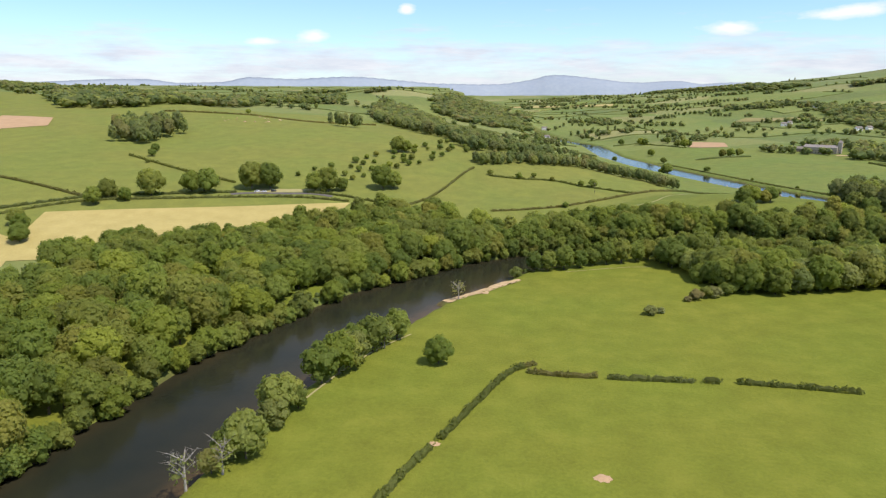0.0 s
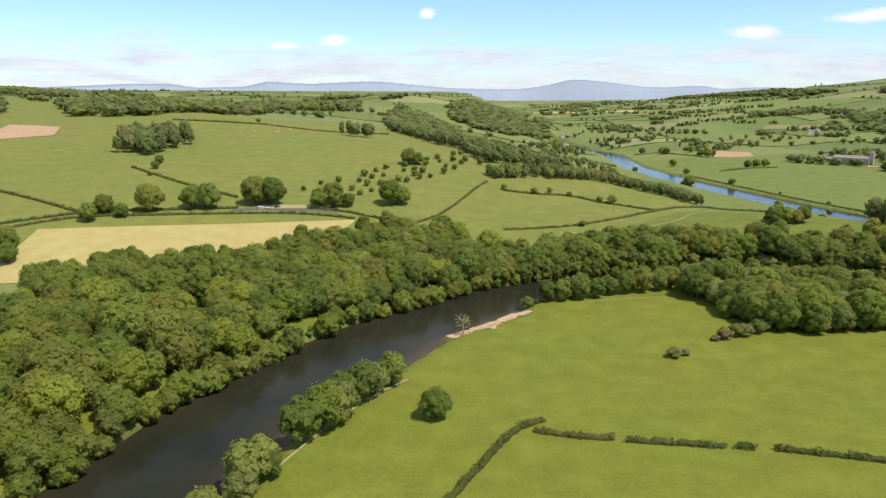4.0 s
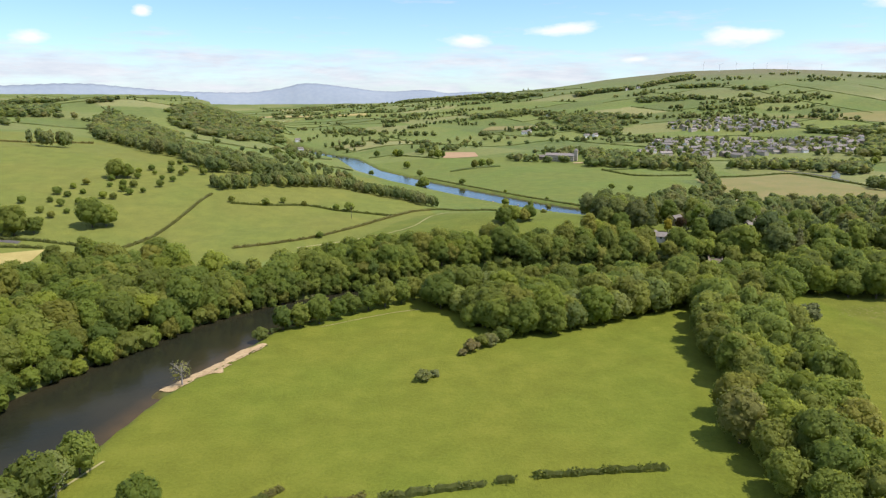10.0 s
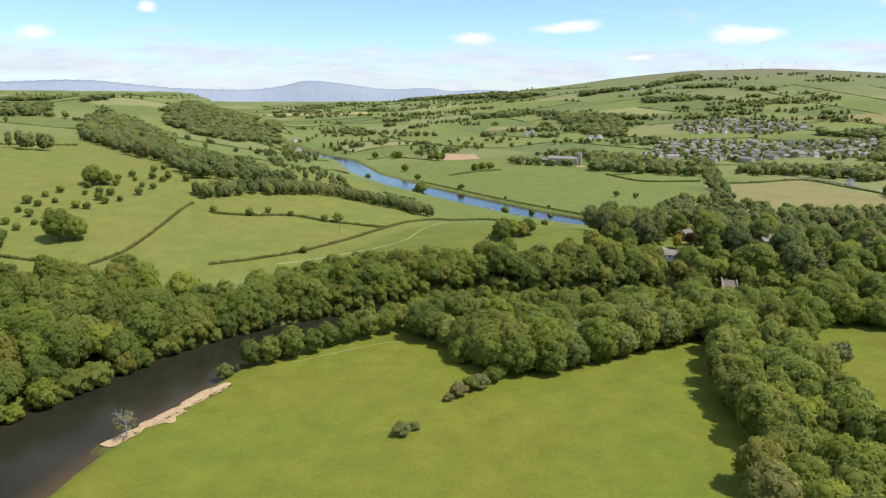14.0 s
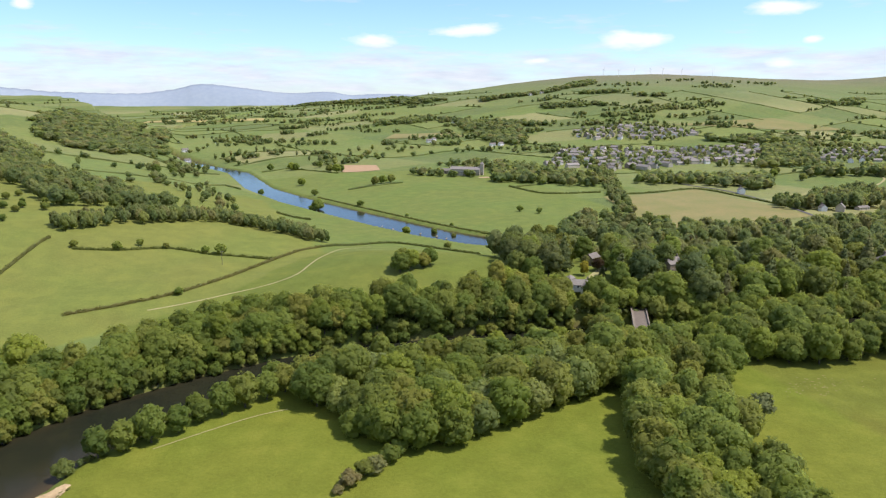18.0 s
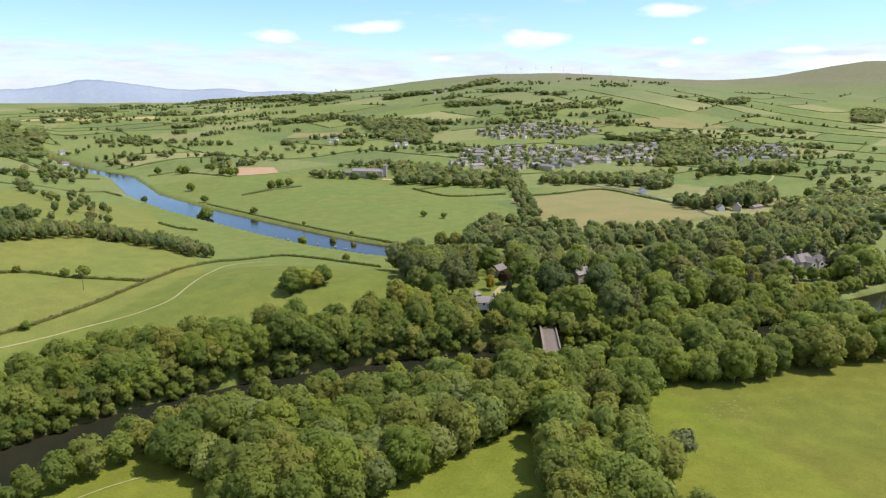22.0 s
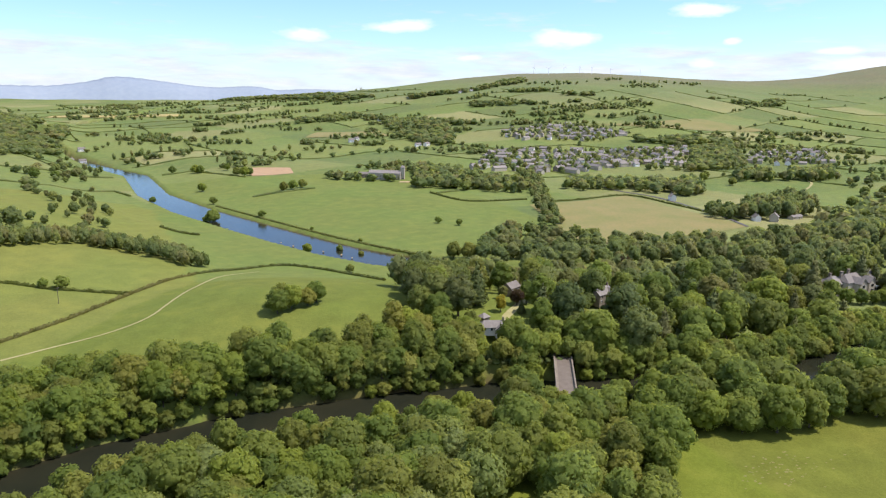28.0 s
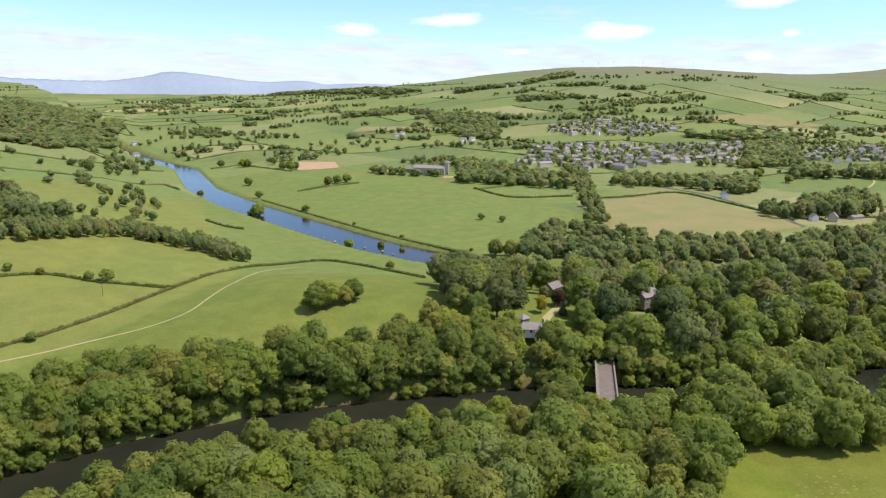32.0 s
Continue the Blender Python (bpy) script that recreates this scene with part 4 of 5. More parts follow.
grove("hill_clump", [(-438, 594), (-408, 588), (-390, 614), (-394, 660), (-420, 684), (-452, 680), (-466, 645)], 13, "dense oval clump of trees on the hill pasture", (17, 22), MID_MODELS)
grove("round_copse", [(-292, 802), (-262, 800), (-252, 814), (-262, 830), (-288, 830), (-298, 818)], 11, "round dark copse on the hill", (16, 20), MID_MODELS)
grove("slope_belt", [(-300, 1010), (-254, 940), (-199, 836), (-152, 764), (-100, 690), (-50, 700), (-20, 724), (-60, 760), (-100, 830), (-165, 960), (-215, 1080), (-300, 1060)], 12.5, "belt of trees running down the hillside", (12, 17), MID_MODELS)
grove("pasture_belt", [(-90, 624), (-56, 650), (-26, 660), (16, 686), (50, 668), (76, 640), (92, 646), (84, 664), (60, 692), (22, 716), (-24, 700), (-60, 676), (-96, 640)], 6.4, "curved belt of trees between two pastures", (9, 12), MID_MODELS)
grove("bank_scrub", [(-30, 700), (10, 730), (30, 800), (20, 880), (0, 960), (-30, 1000), (-45, 930), (-20, 850), (-30, 770)], 23, "loose scrub and trees on the slope above the river", (6, 11), MID_MODELS)
grove("river_wood", [(-40, 1120), (-24, 1250), (-16, 1330), (-60, 1400), (-90, 1410), (-80, 1300), (-70, 1180)], 24, "trees crowding the bank of the upper river", (8, 13), MID_MODELS)
grove("crest_wood", [(-640, 790), (-540, 830), (-545, 1180), (-470, 1360), (-500, 1480), (-600, 1420), (-680, 1150), (-740, 1010), (-760, 900)], 18, "long dark wood below the hill crest")
grove("crest_wood_west", [(-733, 715), (-741, 790), (-830, 880), (-950, 860), (-900, 720)], 16, "wood at the shoulder of the hill")
grove("skyline_wood", [(-1149, 1107), (-1080, 1330), (-1250, 1500), (-1450, 1420), (-1380, 1180)], 18, "dark wood on the skyline")
grove("ridge_wood", [(-100, 1500), (-160, 1330), (-229, 1356), (-300, 1440), (-330, 1560), (-345, 1750), (-330, 2050), (-230, 2250), (-150, 2100), (-120, 1800)], 17, "hanging wood on the steep valley side", (9, 13))
grove("ridge_wood_top", [(-520, 1640), (-470, 1650), (-455, 1700), (-500, 1740)], 18, "small wood along the valley ridge", (8, 11))
grove("shoulder_wood", [(-406, 1440), (-330, 1390), (-250, 1230), (-208, 1130), (-250, 1060), (-300, 1040), (-335, 1120), (-390, 1300)], 15, "wood over the shoulder of the hill", (10, 14))
grove("far_left_wood", [(-800, 2000), (-500, 2050), (-420, 2300), (-650, 2450), (-900, 2250)], 24, "far wood behind the ridge")
grove("stream_wood", [(379, 2007), (579, 2081), (600, 1900), (570, 1842), (541, 1517), (600, 1480), (674, 1640), (700, 1780), (793, 1793), (760, 1860), (640, 1960), (560, 2160), (400, 2090)], 19, "winding line of trees along a side stream")
grove("moor_foot_wood", [(295, 3700), (505, 3000), (619, 2630), (760, 2560), (700, 2800), (600, 3200), (450, 3800)], 34, "long wood at the foot of the moor", (12, 18))
grove("moor_belt", [(820, 2420), (1000, 2400), (1344, 2560), (1406, 2750), (1340, 2700), (1100, 2480), (850, 2490)], 24, "belt of trees on the lower moor", (11, 17))
grove("moor_copse", [(1120, 2270), (1220, 2210), (1260, 2250), (1160, 2320)], 20, "small copse on the moor side")
grove("moor_copse_east", [(1200, 2090), (1290, 2030), (1310, 2060), (1230, 2120)], 20, "small copse below the wind turbines")
grove("moor_edge_belt", [(880, 2060), (1060, 1990), (1070, 2040), (900, 2110)], 20, "belt of trees at the foot of the moor")
grove("village_rim_wood", [(978, 1425), (1177, 1460), (1263, 1390), (1056, 1319)], 26, "broken line of woods above the village", (11, 17))
grove("east_wood", [(1994, 1581), (2127, 1587), (2451, 1790), (2333, 1834)], 20, "dark wood at the edge of the rise", (13, 19))
grove("gill_wood", [(1690, 1890), (1890, 1900), (2070, 2035), (2060, 2080), (1870, 1950), (1720, 1940)], 22, "wooded gill running up the moor", (11, 17))
grove("line_belt", [(386, 742), (440, 852), (500, 984), (556, 1120), (580, 1116), (522, 976), (460, 846), (406, 734)], 10, "dark straight belt of trees along the old line", (8, 11), MID_MODELS)
grove("spruce_block", [(356, 1010), (402, 975), (460, 922), (510, 995), (458, 1053), (396, 1100)], 14, "dark block of planted trees before the village", (12, 17))
grove("park_clump", [(579, 700), (654, 760), (727, 786), (730, 748), (663, 690), (615, 688)], 13, "large rounded clump of parkland trees", (15, 20), MID_MODELS)
grove("park_clump_north", [(798, 939), (850, 984), (916, 990), (866, 921)], 13, "rounded clump of trees in the park", (13, 18))
grove("park_clump_east", [(872, 919), (930, 964), (1077, 1008), (938, 893)], 14, "wide clump of dark parkland trees", (13, 19))
grove("roadside_wood", [(518, 931), (588, 995), (643, 940), (762, 967), (651, 831), (623, 835), (600, 909)], 14, "trees along the road before the village", (10, 15))
grove("village_edge_wood", [(796, 1030), (1023, 1280), (1209, 1364), (967, 1087), (841, 1023)], 16, "woods between the village quarters", (11, 16))
grove("road_trees", [(585, 752), (622, 775), (598, 716), (572, 690), (556, 706)], 11, "trees beside the road junction", (10, 15), MID_MODELS)
grove("lane_wood", [(590, 640), (640, 650), (700, 680), (780, 720), (860, 700), (960, 620), (900, 540), (760, 520), (660, 560), (600, 590)], 14, "mixed wood beyond the country house", (11, 18))
grove("manor_trees", [(290, 1150), (310, 1110), (360, 1080), (345, 1070), (280, 1120), (270, 1170)], 12, "trees round the long stone house", (9, 13))
grove("manor_trees_east", [(385, 1085), (430, 1075), (470, 1130), (420, 1180), (395, 1150)], 13, "trees beside the long stone house", (9, 14))
for x, y, s in ((877, 798, 0.9), (899, 787, 1.0), (800, 684, 0.9), (780, 918, 0.8), (762, 723, 0.9), (590, 708, 0.9), (631, 643, 0.9), (768, 960, 0.75), (790, 980, 0.7)):
    plant("oak_tree", x, y, s, label="single parkland oak with a round crown", group="parkland trees")
for x, y, s in ((75, 1299, .8), (106, 1267, .9), (113, 1262, .8), (106, 1078, .8), (150, 1260, .75), (158, 1195, .9), (167, 1182, 1), (175, 1190, .8), (196, 1024, .8), (209, 1035, .8), (222, 1045, .8), (297, 775, .7), (312, 760, .7), (106, 878, .9), (99, 886, .6), (178, 631, .6), (166, 716, .6), (191, 716, .6), (203, 696, .5), (226, 664, .5), (262, 652, .8), (272, 646, .9)):
    plant("hawthorn_tree" if s < 0.75 else "oak_tree", x, y, s if s >= 0.75 else s * 1.4, label="tree or bush beside the upper river", group="riverside trees")

def clumps(name, ring, n, low, high, label, seed):
    """Loose groups of trees strewn along the hedges of a stretch of country."""
    r = np.random.default_rng(seed)
    xs, ys = [q[0] for q in ring], [q[1] for q in ring]
    out = []
    while n:
        x, y = r.uniform(min(xs), max(xs)), r.uniform(min(ys), max(ys))
        if not inside(x, y, ring):
            continue
        n -= 1
        a, long = r.uniform(-0.45, 0.3), r.uniform(12, 85)
        for k in range(int(r.integers(low, high))):
            t, u = r.uniform(-1, 1) * long, r.normal(0, 5)
            px, py = x + math.cos(a) * t - math.sin(a) * u, y + math.sin(a) * t + math.cos(a) * u
            out.append((px, py, r.uniform(6, 14), r.uniform(8, 15)))
    p = np.array(out)
    p = p[np.minimum(river_edge(p[:, 0], p[:, 1], RIVER), river_edge(p[:, 0], p[:, 1], RIVER_UPPER)) > 4]
    join_trees(name, p, label)


clumps("valley_trees", [(300, 1150), (560, 1000), (640, 1150), (560, 1290), (700, 1500), (900, 1700), (700, 2100), (100, 2300), (-60, 1900), (40, 1500), (120, 1320)], 58, 5, 16, "clumps of trees strewn over the valley fields", 61)
clumps("village_rim_trees", [(560, 920), (700, 930), (1000, 1160), (1200, 1200), (1400, 1180), (1650, 1400), (1500, 1500), (1250, 1560), (1250, 1800), (1500, 2000), (1000, 2050), (840, 1850), (860, 1640), (1180, 1510), (1000, 1230), (760, 1080)], 62, 6, 18, "dark trees and small woods round the village", 62)
clumps("moor_trees", [(700, 2200), (1300, 2100), (1900, 2300), (2400, 2350), (2100, 2500), (1400, 2500), (800, 2500)], 17, 5, 14, "scattered trees and shelter belts on the lower moor", 63)
clumps("valley_head_trees", [(-100, 2300), (700, 2150), (600, 3000), (200, 3700), (-200, 3600), (-250, 2700)], 60, 6, 18, "far woods and hedgerow trees at the valley head", 64)
clumps("park_trees", [(620, 640), (1000, 600), (1500, 900), (1500, 1150), (1280, 1130), (1000, 1000), (900, 880), (640, 700)], 36, 2, 9, "scattered trees in the parkland", 65)
clumps("hill_trees", [(-900, 700), (-560, 760), (-520, 880), (-420, 1000), (-350, 1300), (-700, 1600), (-1200, 1500), (-1300, 1000)], 36, 3, 12, "clumps of trees on the upper hill", 66)
clumps("slope_trees", [(-150, 900), (-40, 1000), (-60, 1250), (-160, 1360), (-260, 1200), (-230, 1000)], 14, 1, 5, "scattered trees on the valley slope", 67)

# bushes along the banks of the upper river
r = np.random.default_rng(71)
for line, n, label in (([(258, 660), (234, 690), (209, 738), (182, 800), (140, 905), (110, 985)], 5, "low bush on the bank of the upper river"), ([(180, 690), (158, 735), (120, 820), (70, 950), (35, 1080)], 3, "small tree by the upper river")):
    pts = resample(line, 3.0)
    for k in range(n):
        x, y = pts[int((k + r.uniform(0, 0.9)) / n * (len(pts) - 1))]
        plant("hawthorn_tree", x + r.uniform(-2, 3), y + r.uniform(-2, 3), r.choice((0.35, 0.5, 0.6, 1.2)), label=label, group="river bank bushes")

# village trees and loose trees over the fields
loose = []
r = np.random.default_rng(41)
for ring, gap in VILLAGE:
    loose += [(x, y, r.uniform(7, 13), r.uniform(8, 14)) for x, y in scatter(ring, gap * 0.82, r)]
join_trees("village_trees", loose, "garden and street trees among the village houses")


# ---------- hedges ----------
def unwarp(u, v):
    x, y = u * 0.93 - v * 0.36, v * 0.93 + u * 0.3
    for _ in range(14):
        a, b = warp(x, y)
        x, y = x + 0.8 * (u - a), y + 0.8 * (v - b)
    return x, y


def hedge_strip(lines, r, wide, tall):
    """Uneven hedge bodies along lines: vertices, triangles and tints."""
    vs, fs, ts, count = [], [], [], 0
    for line in lines:
        if len(line) < 2:
            continue
        p = np.array(line, float)
        d = np.gradient(p, axis=0)
        d /= np.linalg.norm(d, axis=1)[:, None] + 1e-9
        nrm = np.stack([-d[:, 1], d[:, 0]], 1)
        z = height(p[:, 0], p[:, 1])
        w, h = wide * r.uniform(0.6, 1.35, len(p)), tall * r.uniform(0.6, 1.4, len(p))
        rows = []
        for s, k in ((-0.5, -0.1), (-0.46, 0.55), (-0.15, 1.0), (0.2, 0.95), (0.48, 0.5), (0.5, -0.1)):
            q = p + nrm * (s * w * r.uniform(0.85, 1.15, len(p)))[:, None]
            rows.append(np.concatenate([q, (z + k * h * r.uniform(0.85, 1.15, len(p)))[:, None]], 1))
        v = np.stack(rows, 1).reshape(-1, 3)
        i = (np.arange(len(p) - 1)[:, None] * 6 + np.arange(5)[None, :]).ravel() + count
        fs.append(np.concatenate([np.stack([i, i + 6, i + 7], 1), np.stack([i, i + 7, i + 1], 1)]))
        vs.append(v), ts.append(np.repeat(r.uniform(0, 1, len(p)), 6))
        count += len(v)
    return np.concatenate(vs), np.concatenate(fs), np.concatenate(ts)


def hedge_sprays(line, r, wide, tall, n, size):
    p = np.array(line, float)
    k = r.integers(0, len(p), n)
    a = r.uniform(-0.2, np.pi + 0.2, n)
    d = np.gradient(p, axis=0)
    d /= np.linalg.norm(d, axis=1)[:, None] + 1e-9
    q = p[k] + d[k] * r.uniform(-0.9, 0.9, (n, 1))
    out = np.stack([-d[k, 1] * np.cos(a), d[k, 0] * np.cos(a), np.sin(a)], 1)
    lump = 0.75 + 0.35 * np.sin(k * 0.9) + r.uniform(-0.15, 0.2, n)
    at = np.stack([q[:, 0] + out[:, 0] * wide * 0.5 * lump, q[:, 1] + out[:, 1] * wide * 0.5 * lump, height(q[:, 0], q[:, 1]) + tall * (0.35 + 0.6 * out[:, 2]) * lump], 1)
    up = out + r.normal(0, 0.4, (n, 3))
    side = np.cross(up, r.normal(0, 1, (n, 3)))
    side /= np.linalg.norm(side, axis=1)[:, None]
    other = np.cross(up, side)
    other /= np.linalg.norm(other, axis=1)[:, None]
    s = size * r.uniform(0.6, 1.3, (n, 1))
    quad = np.stack([at - side * s, at + other * s * 0.8, at + side * s, at - other * s * 0.8], 1).reshape(-1, 3)
    i = 4 * np.arange(n)
    return quad, np.concatenate([np.stack([i, i + 2, i + 1], 1), np.stack([i, i + 3, i + 2], 1)])


def hedge(line, wide, tall, label, size=0.45, per_metre=9, group=""):
    """One hedge with leaf sprays all over, standing on the ground."""
    r = np.random.default_rng(int(abs(line[0][0] * 13 + line[0][1] * 7)))
    pts = resample(line, 1.2)
    v, f, _ = hedge_strip([pts], r, wide * 0.8, tall * 0.85)
    length = 1.2 * len(pts)
    q, g = hedge_sprays(pts, r, wide, tall, int(length * per_metre), size)
    me = array_mesh("hedge", np.concatenate([v, q]), np.concatenate([f, g + len(v)]), HEDGE_LEAF)
    return tagged(new("hedge", me), label, "hedge", group)


NEAR = "hedge pieces in the river meadow"
for line in ([(-47, 118), (-41, 136), (-38, 149), (-34.5, 161)], [(-33, 166), (-28, 186), (-20, 214), (-15, 221)], [(-16, 221), (-12, 224)], [(-13, 217), (0, 216), (9, 217.5)], [(13, 217), (26, 218), (39, 219)], [(42.5, 219.5), (47, 219.5)], [(53, 220.5), (72, 220), (88, 219)]):
    hedge(line, 2.2, 1.9, "low uneven hedge between two meadows", group=NEAR)
PASTURE = "pasture hedges"
for line in ([(-60, 497), (-30, 510), (-4, 523), (20, 543), (46, 578), (65, 608), (80, 625)], [(80, 626), (110, 650), (138, 662), (160, 645), (178, 618), (191, 593)], [(-74, 595), (-49, 594), (-21, 602), (0, 596), (13, 588), (46, 578)], [(-91, 615), (-96, 599), (-110, 520), (-129, 484)]):
    hedge(line, 2.0, 1.7, "trimmed hedge along a hill pasture", 0.5, 6, PASTURE)
for line in ([(-385, 384), (-339, 431), (-294, 456), (-250, 478)], [(-200, 495), (-173, 497), (-130, 489)], [(-379, 372), (-339, 420), (-294, 444), (-243, 468), (-202, 482), (-165, 486)]):
    hedge(line, 2.2, 1.9, "roadside hedge behind the hay field", 0.55, 5, PASTURE)
hedge([(259, 648), (235, 683), (208, 732), (182, 791), (148, 876), (115, 961)], 3.4, 1.3, "rough tussocky bank of the upper river", 0.6, 4)
WALLS = [[(-501, 789), (-397, 800), (-330, 840), (-265, 900)], [(-480, 470), (-451, 459), (-401, 447), (-343, 431)], [(-385, 548), (-316, 517), (-262, 500)], [(356, 954), (373, 882), (445, 881)], [(440, 856), (505, 868), (577, 873), (584, 790), (572, 692)], [(620, 700), (700, 690), (800, 690), (900, 680), (1000, 640)],
         [(60, 820), (75, 800), (90, 792)]]
for line in WALLS:
    hedge(line, 2.6, 2.0, "thin dark field hedge", 0.8, 2.5, PASTURE)


def far_hedges():
    """Hedgerows of the patchwork beyond the river, with their trees."""
    r = np.random.default_rng(77)
    lines, trees = [], []

    def keep(x, y):
        d, side = line_distance(x, y, HILL_FOOT)
        water = np.minimum(river_edge(x, y, RIVER), river_edge(x, y, RIVER_UPPER))
        bad = ((y < 700) & (x < 700)) | (np.hypot(x, y) > 3700) | (y < 350) | ((d * side > -30) & (y < 1050)) | ((x < 360) & (y < 1000))
        bad |= (x > 380) & (x < 625) & (y > 632) & (y < 910)
        bad |= (x > 600) & (height(x, y) > 150)
        return ~bad & (water > 10)

    for axis in (0, 1):
        gap, other = (FIELD_U, FIELD_V) if axis == 0 else (FIELD_V, FIELD_U)
        for k in range(-14, 34):
            for j in range(-14, 40):
                if r.uniform() < 0.5:
                    continue
                piece = []
                w = np.linspace(j * other, (j + 1) * other, 13)
                xs, ys = unwarp(np.full(13, k * gap), w) if axis == 0 else unwarp(w, np.full(13, k * gap))
                thick = r.uniform() < 0.3
                for x, y, good in zip(xs, ys, keep(xs, ys)):
                    if good:
                        piece.append((x, y))
                        if r.uniform() < (0.42 if thick else 0.05):
                            trees.append((x + r.uniform(-4, 4), y + r.uniform(-4, 4), r.uniform(6, 12), r.uniform(6, 13)))
                    else:
                        if len(piece) > 2:
                            lines.append(piece)
                        piece = []
                if len(piece) > 2:
                    lines.append(piece)
    v, f, t = hedge_strip(lines, r, 2.8, 1.9)
    tagged(new("field_hedges", array_mesh("field_hedges", v, f, LEAF_HAZED, t)), "dark hedgerows dividing the valley fields", "hedges", kind="stuff")
    join_trees("hedgerow_trees", trees, "scattered hedgerow trees over the valley floor")


far_hedges()

# ---------- bridge, houses, turbines and small things ----------
def part(name, bm, mat, parent, label=""):
    """One mesh object under a thing or a part."""
    me = bpy.data.meshes.new(name)
    bmesh.ops.recalc_face_normals(bm, faces=bm.faces)
    bm.to_mesh(me)
    bm.free()
    me.materials.append(mat)
    ob = new(name, me)
    ob.parent = parent
    return tagged(ob, label)


def box(bm, x0, x1, y0, y1, z0, z1):
    v = [bm.verts.new((x, y, z)) for z in (z0, z1) for x, y in ((x0, y0), (x1, y0), (x1, y1), (x0, y1))]
    for q in ((3, 2, 1, 0), (4, 5, 6, 7), (0, 1, 5, 4), (1, 2, 6, 5), (2, 3, 7, 6), (3, 0, 4, 7)):
        bm.faces.new([v[k] for k in q])
    return bm


def boxes(*rows):
    bm = bmesh.new()
    for row in rows:
        box(bm, *row)
    return bm


def gable_roof(length, depth, eaves, rise, over=0.4, hip=0.0, thick=0.25):
    """A pitched roof shell, ridge along x, with hipped ends where hip > 0."""
    bm = bmesh.new()
    a, b = length / 2 + over, depth / 2 + over
    rings = []
    for dz in (0, -thick):
        rings.append([bm.verts.new(p) for p in ((-a, -b, eaves - 0.15 + dz), (a, -b, eaves - 0.15 + dz), (a, b, eaves - 0.15 + dz), (-a, b, eaves - 0.15 + dz), (-a + hip, 0, eaves + rise + dz), (a - hip, 0, eaves + rise + dz))])
    for ring in rings:
        for q in ((0, 1, 5, 4), (2, 3, 4, 5)) + (((1, 2, 5), (3, 0, 4)) if hip else ()):
            bm.faces.new([ring[k] for k in q])
    t, u = rings
    for i, j in ((0, 1), (2, 3)) + (((1, 2), (3, 0)) if hip else ((1, 5), (5, 2), (3, 4), (4, 0))):
        bm.faces.new((t[i], t[j], u[j], u[i]))
    return bm


def gable_walls(length, depth, eaves, rise, hip=False):
    bm = bmesh.new()
    a, b = length / 2, depth / 2
    low = [bm.verts.new(p) for p in ((-a, -b, -1.5), (a, -b, -1.5), (a, b, -1.5), (-a, b, -1.5))]
    top = [bm.verts.new(p) for p in ((-a, -b, eaves), (a, -b, eaves), (a, b, eaves), (-a, b, eaves))]
    bm.faces.new((low[0], low[1], top[1], top[0]))
    bm.faces.new((low[2], low[3], top[3], top[2]))
    if hip:
        bm.faces.new((low[1], low[2], top[2], top[1]))
        bm.faces.new((low[3], low[0], top[0], top[3]))
    else:
        p, q = bm.verts.new((a, 0, eaves + rise - 0.3)), bm.verts.new((-a, 0, eaves + rise - 0.3))
        bm.faces.new((low[1], low[2], top[2], p, top[1]))
        bm.faces.new((low[3], low[0], top[0], q, top[3]))
    bm.faces.new(top)
    return bm


def window(parent, x, y, z, w, h, face, pane=GLASS_DARK, frame_mat=RENDER_WHITE):
    """A window in a wall: face is 'x' or 'y' with its sign, towards which it looks."""
    s = -1 if face[0] == "-" else 1
    root = None
    for name, grow, out, mat in (("window", 0.12, 0.05, frame_mat), ("pane", 0.0, 0.09, pane)):
        bm = bmesh.new()
        a, b = w / 2 + grow, h / 2 + grow
        if face[-1] == "y":
            box(bm, x - a, x + a, min(y, y + s * out), max(y, y + s * out), z - b, z + b)
        else:
            box(bm, min(x, x + s * out), max(x, x + s * out), y - a, y + a, z - b, z + b)
        ob = part(name, bm, mat, root or parent)
        root = root or ob


def house(x, y, turn, length, depth, eaves, rise, wall, roof, label, hip=0.0, chimneys=1, windows=0, lift=0.0, name="house", group=""):
    root = new(name)
    part("wall", gable_walls(length, depth, eaves, rise, hip > 0), wall, root)
    part("roof", gable_roof(length, depth, eaves, rise, 0.4, hip), roof, root)
    for k in range(chimneys):
        cx = (-1 if k % 2 else 1) * (length / 2 - 0.6 - hip)
        part("chimney", boxes((cx - 0.45, cx + 0.45, -0.5, 0.5, eaves + rise * 0.5, eaves + rise + 1.2), (cx - 0.3, cx + 0.3, -0.3, 0.3, eaves + rise + 1.2, eaves + rise + 1.6)), STONE, root)
    for k in range(windows):
        wx = -length / 2 + length * (k + 0.5) / windows
        for storey in range(2 if eaves > 4.2 else 1):
            window(root, wx, -depth / 2, 1.6 + 2.7 * storey, 1.0, 1.3, "-y")
    if windows:
        part("door", boxes((length * 0.1, length * 0.1 + 1.0, -depth / 2 - 0.06, -depth / 2, 0, 2.05)), GLASS_DARK, root)
    root.matrix_world = pose(x, y, float(height(x, y)) + lift, 0, 0, turn)
    return tagged(root, label, "house", group)


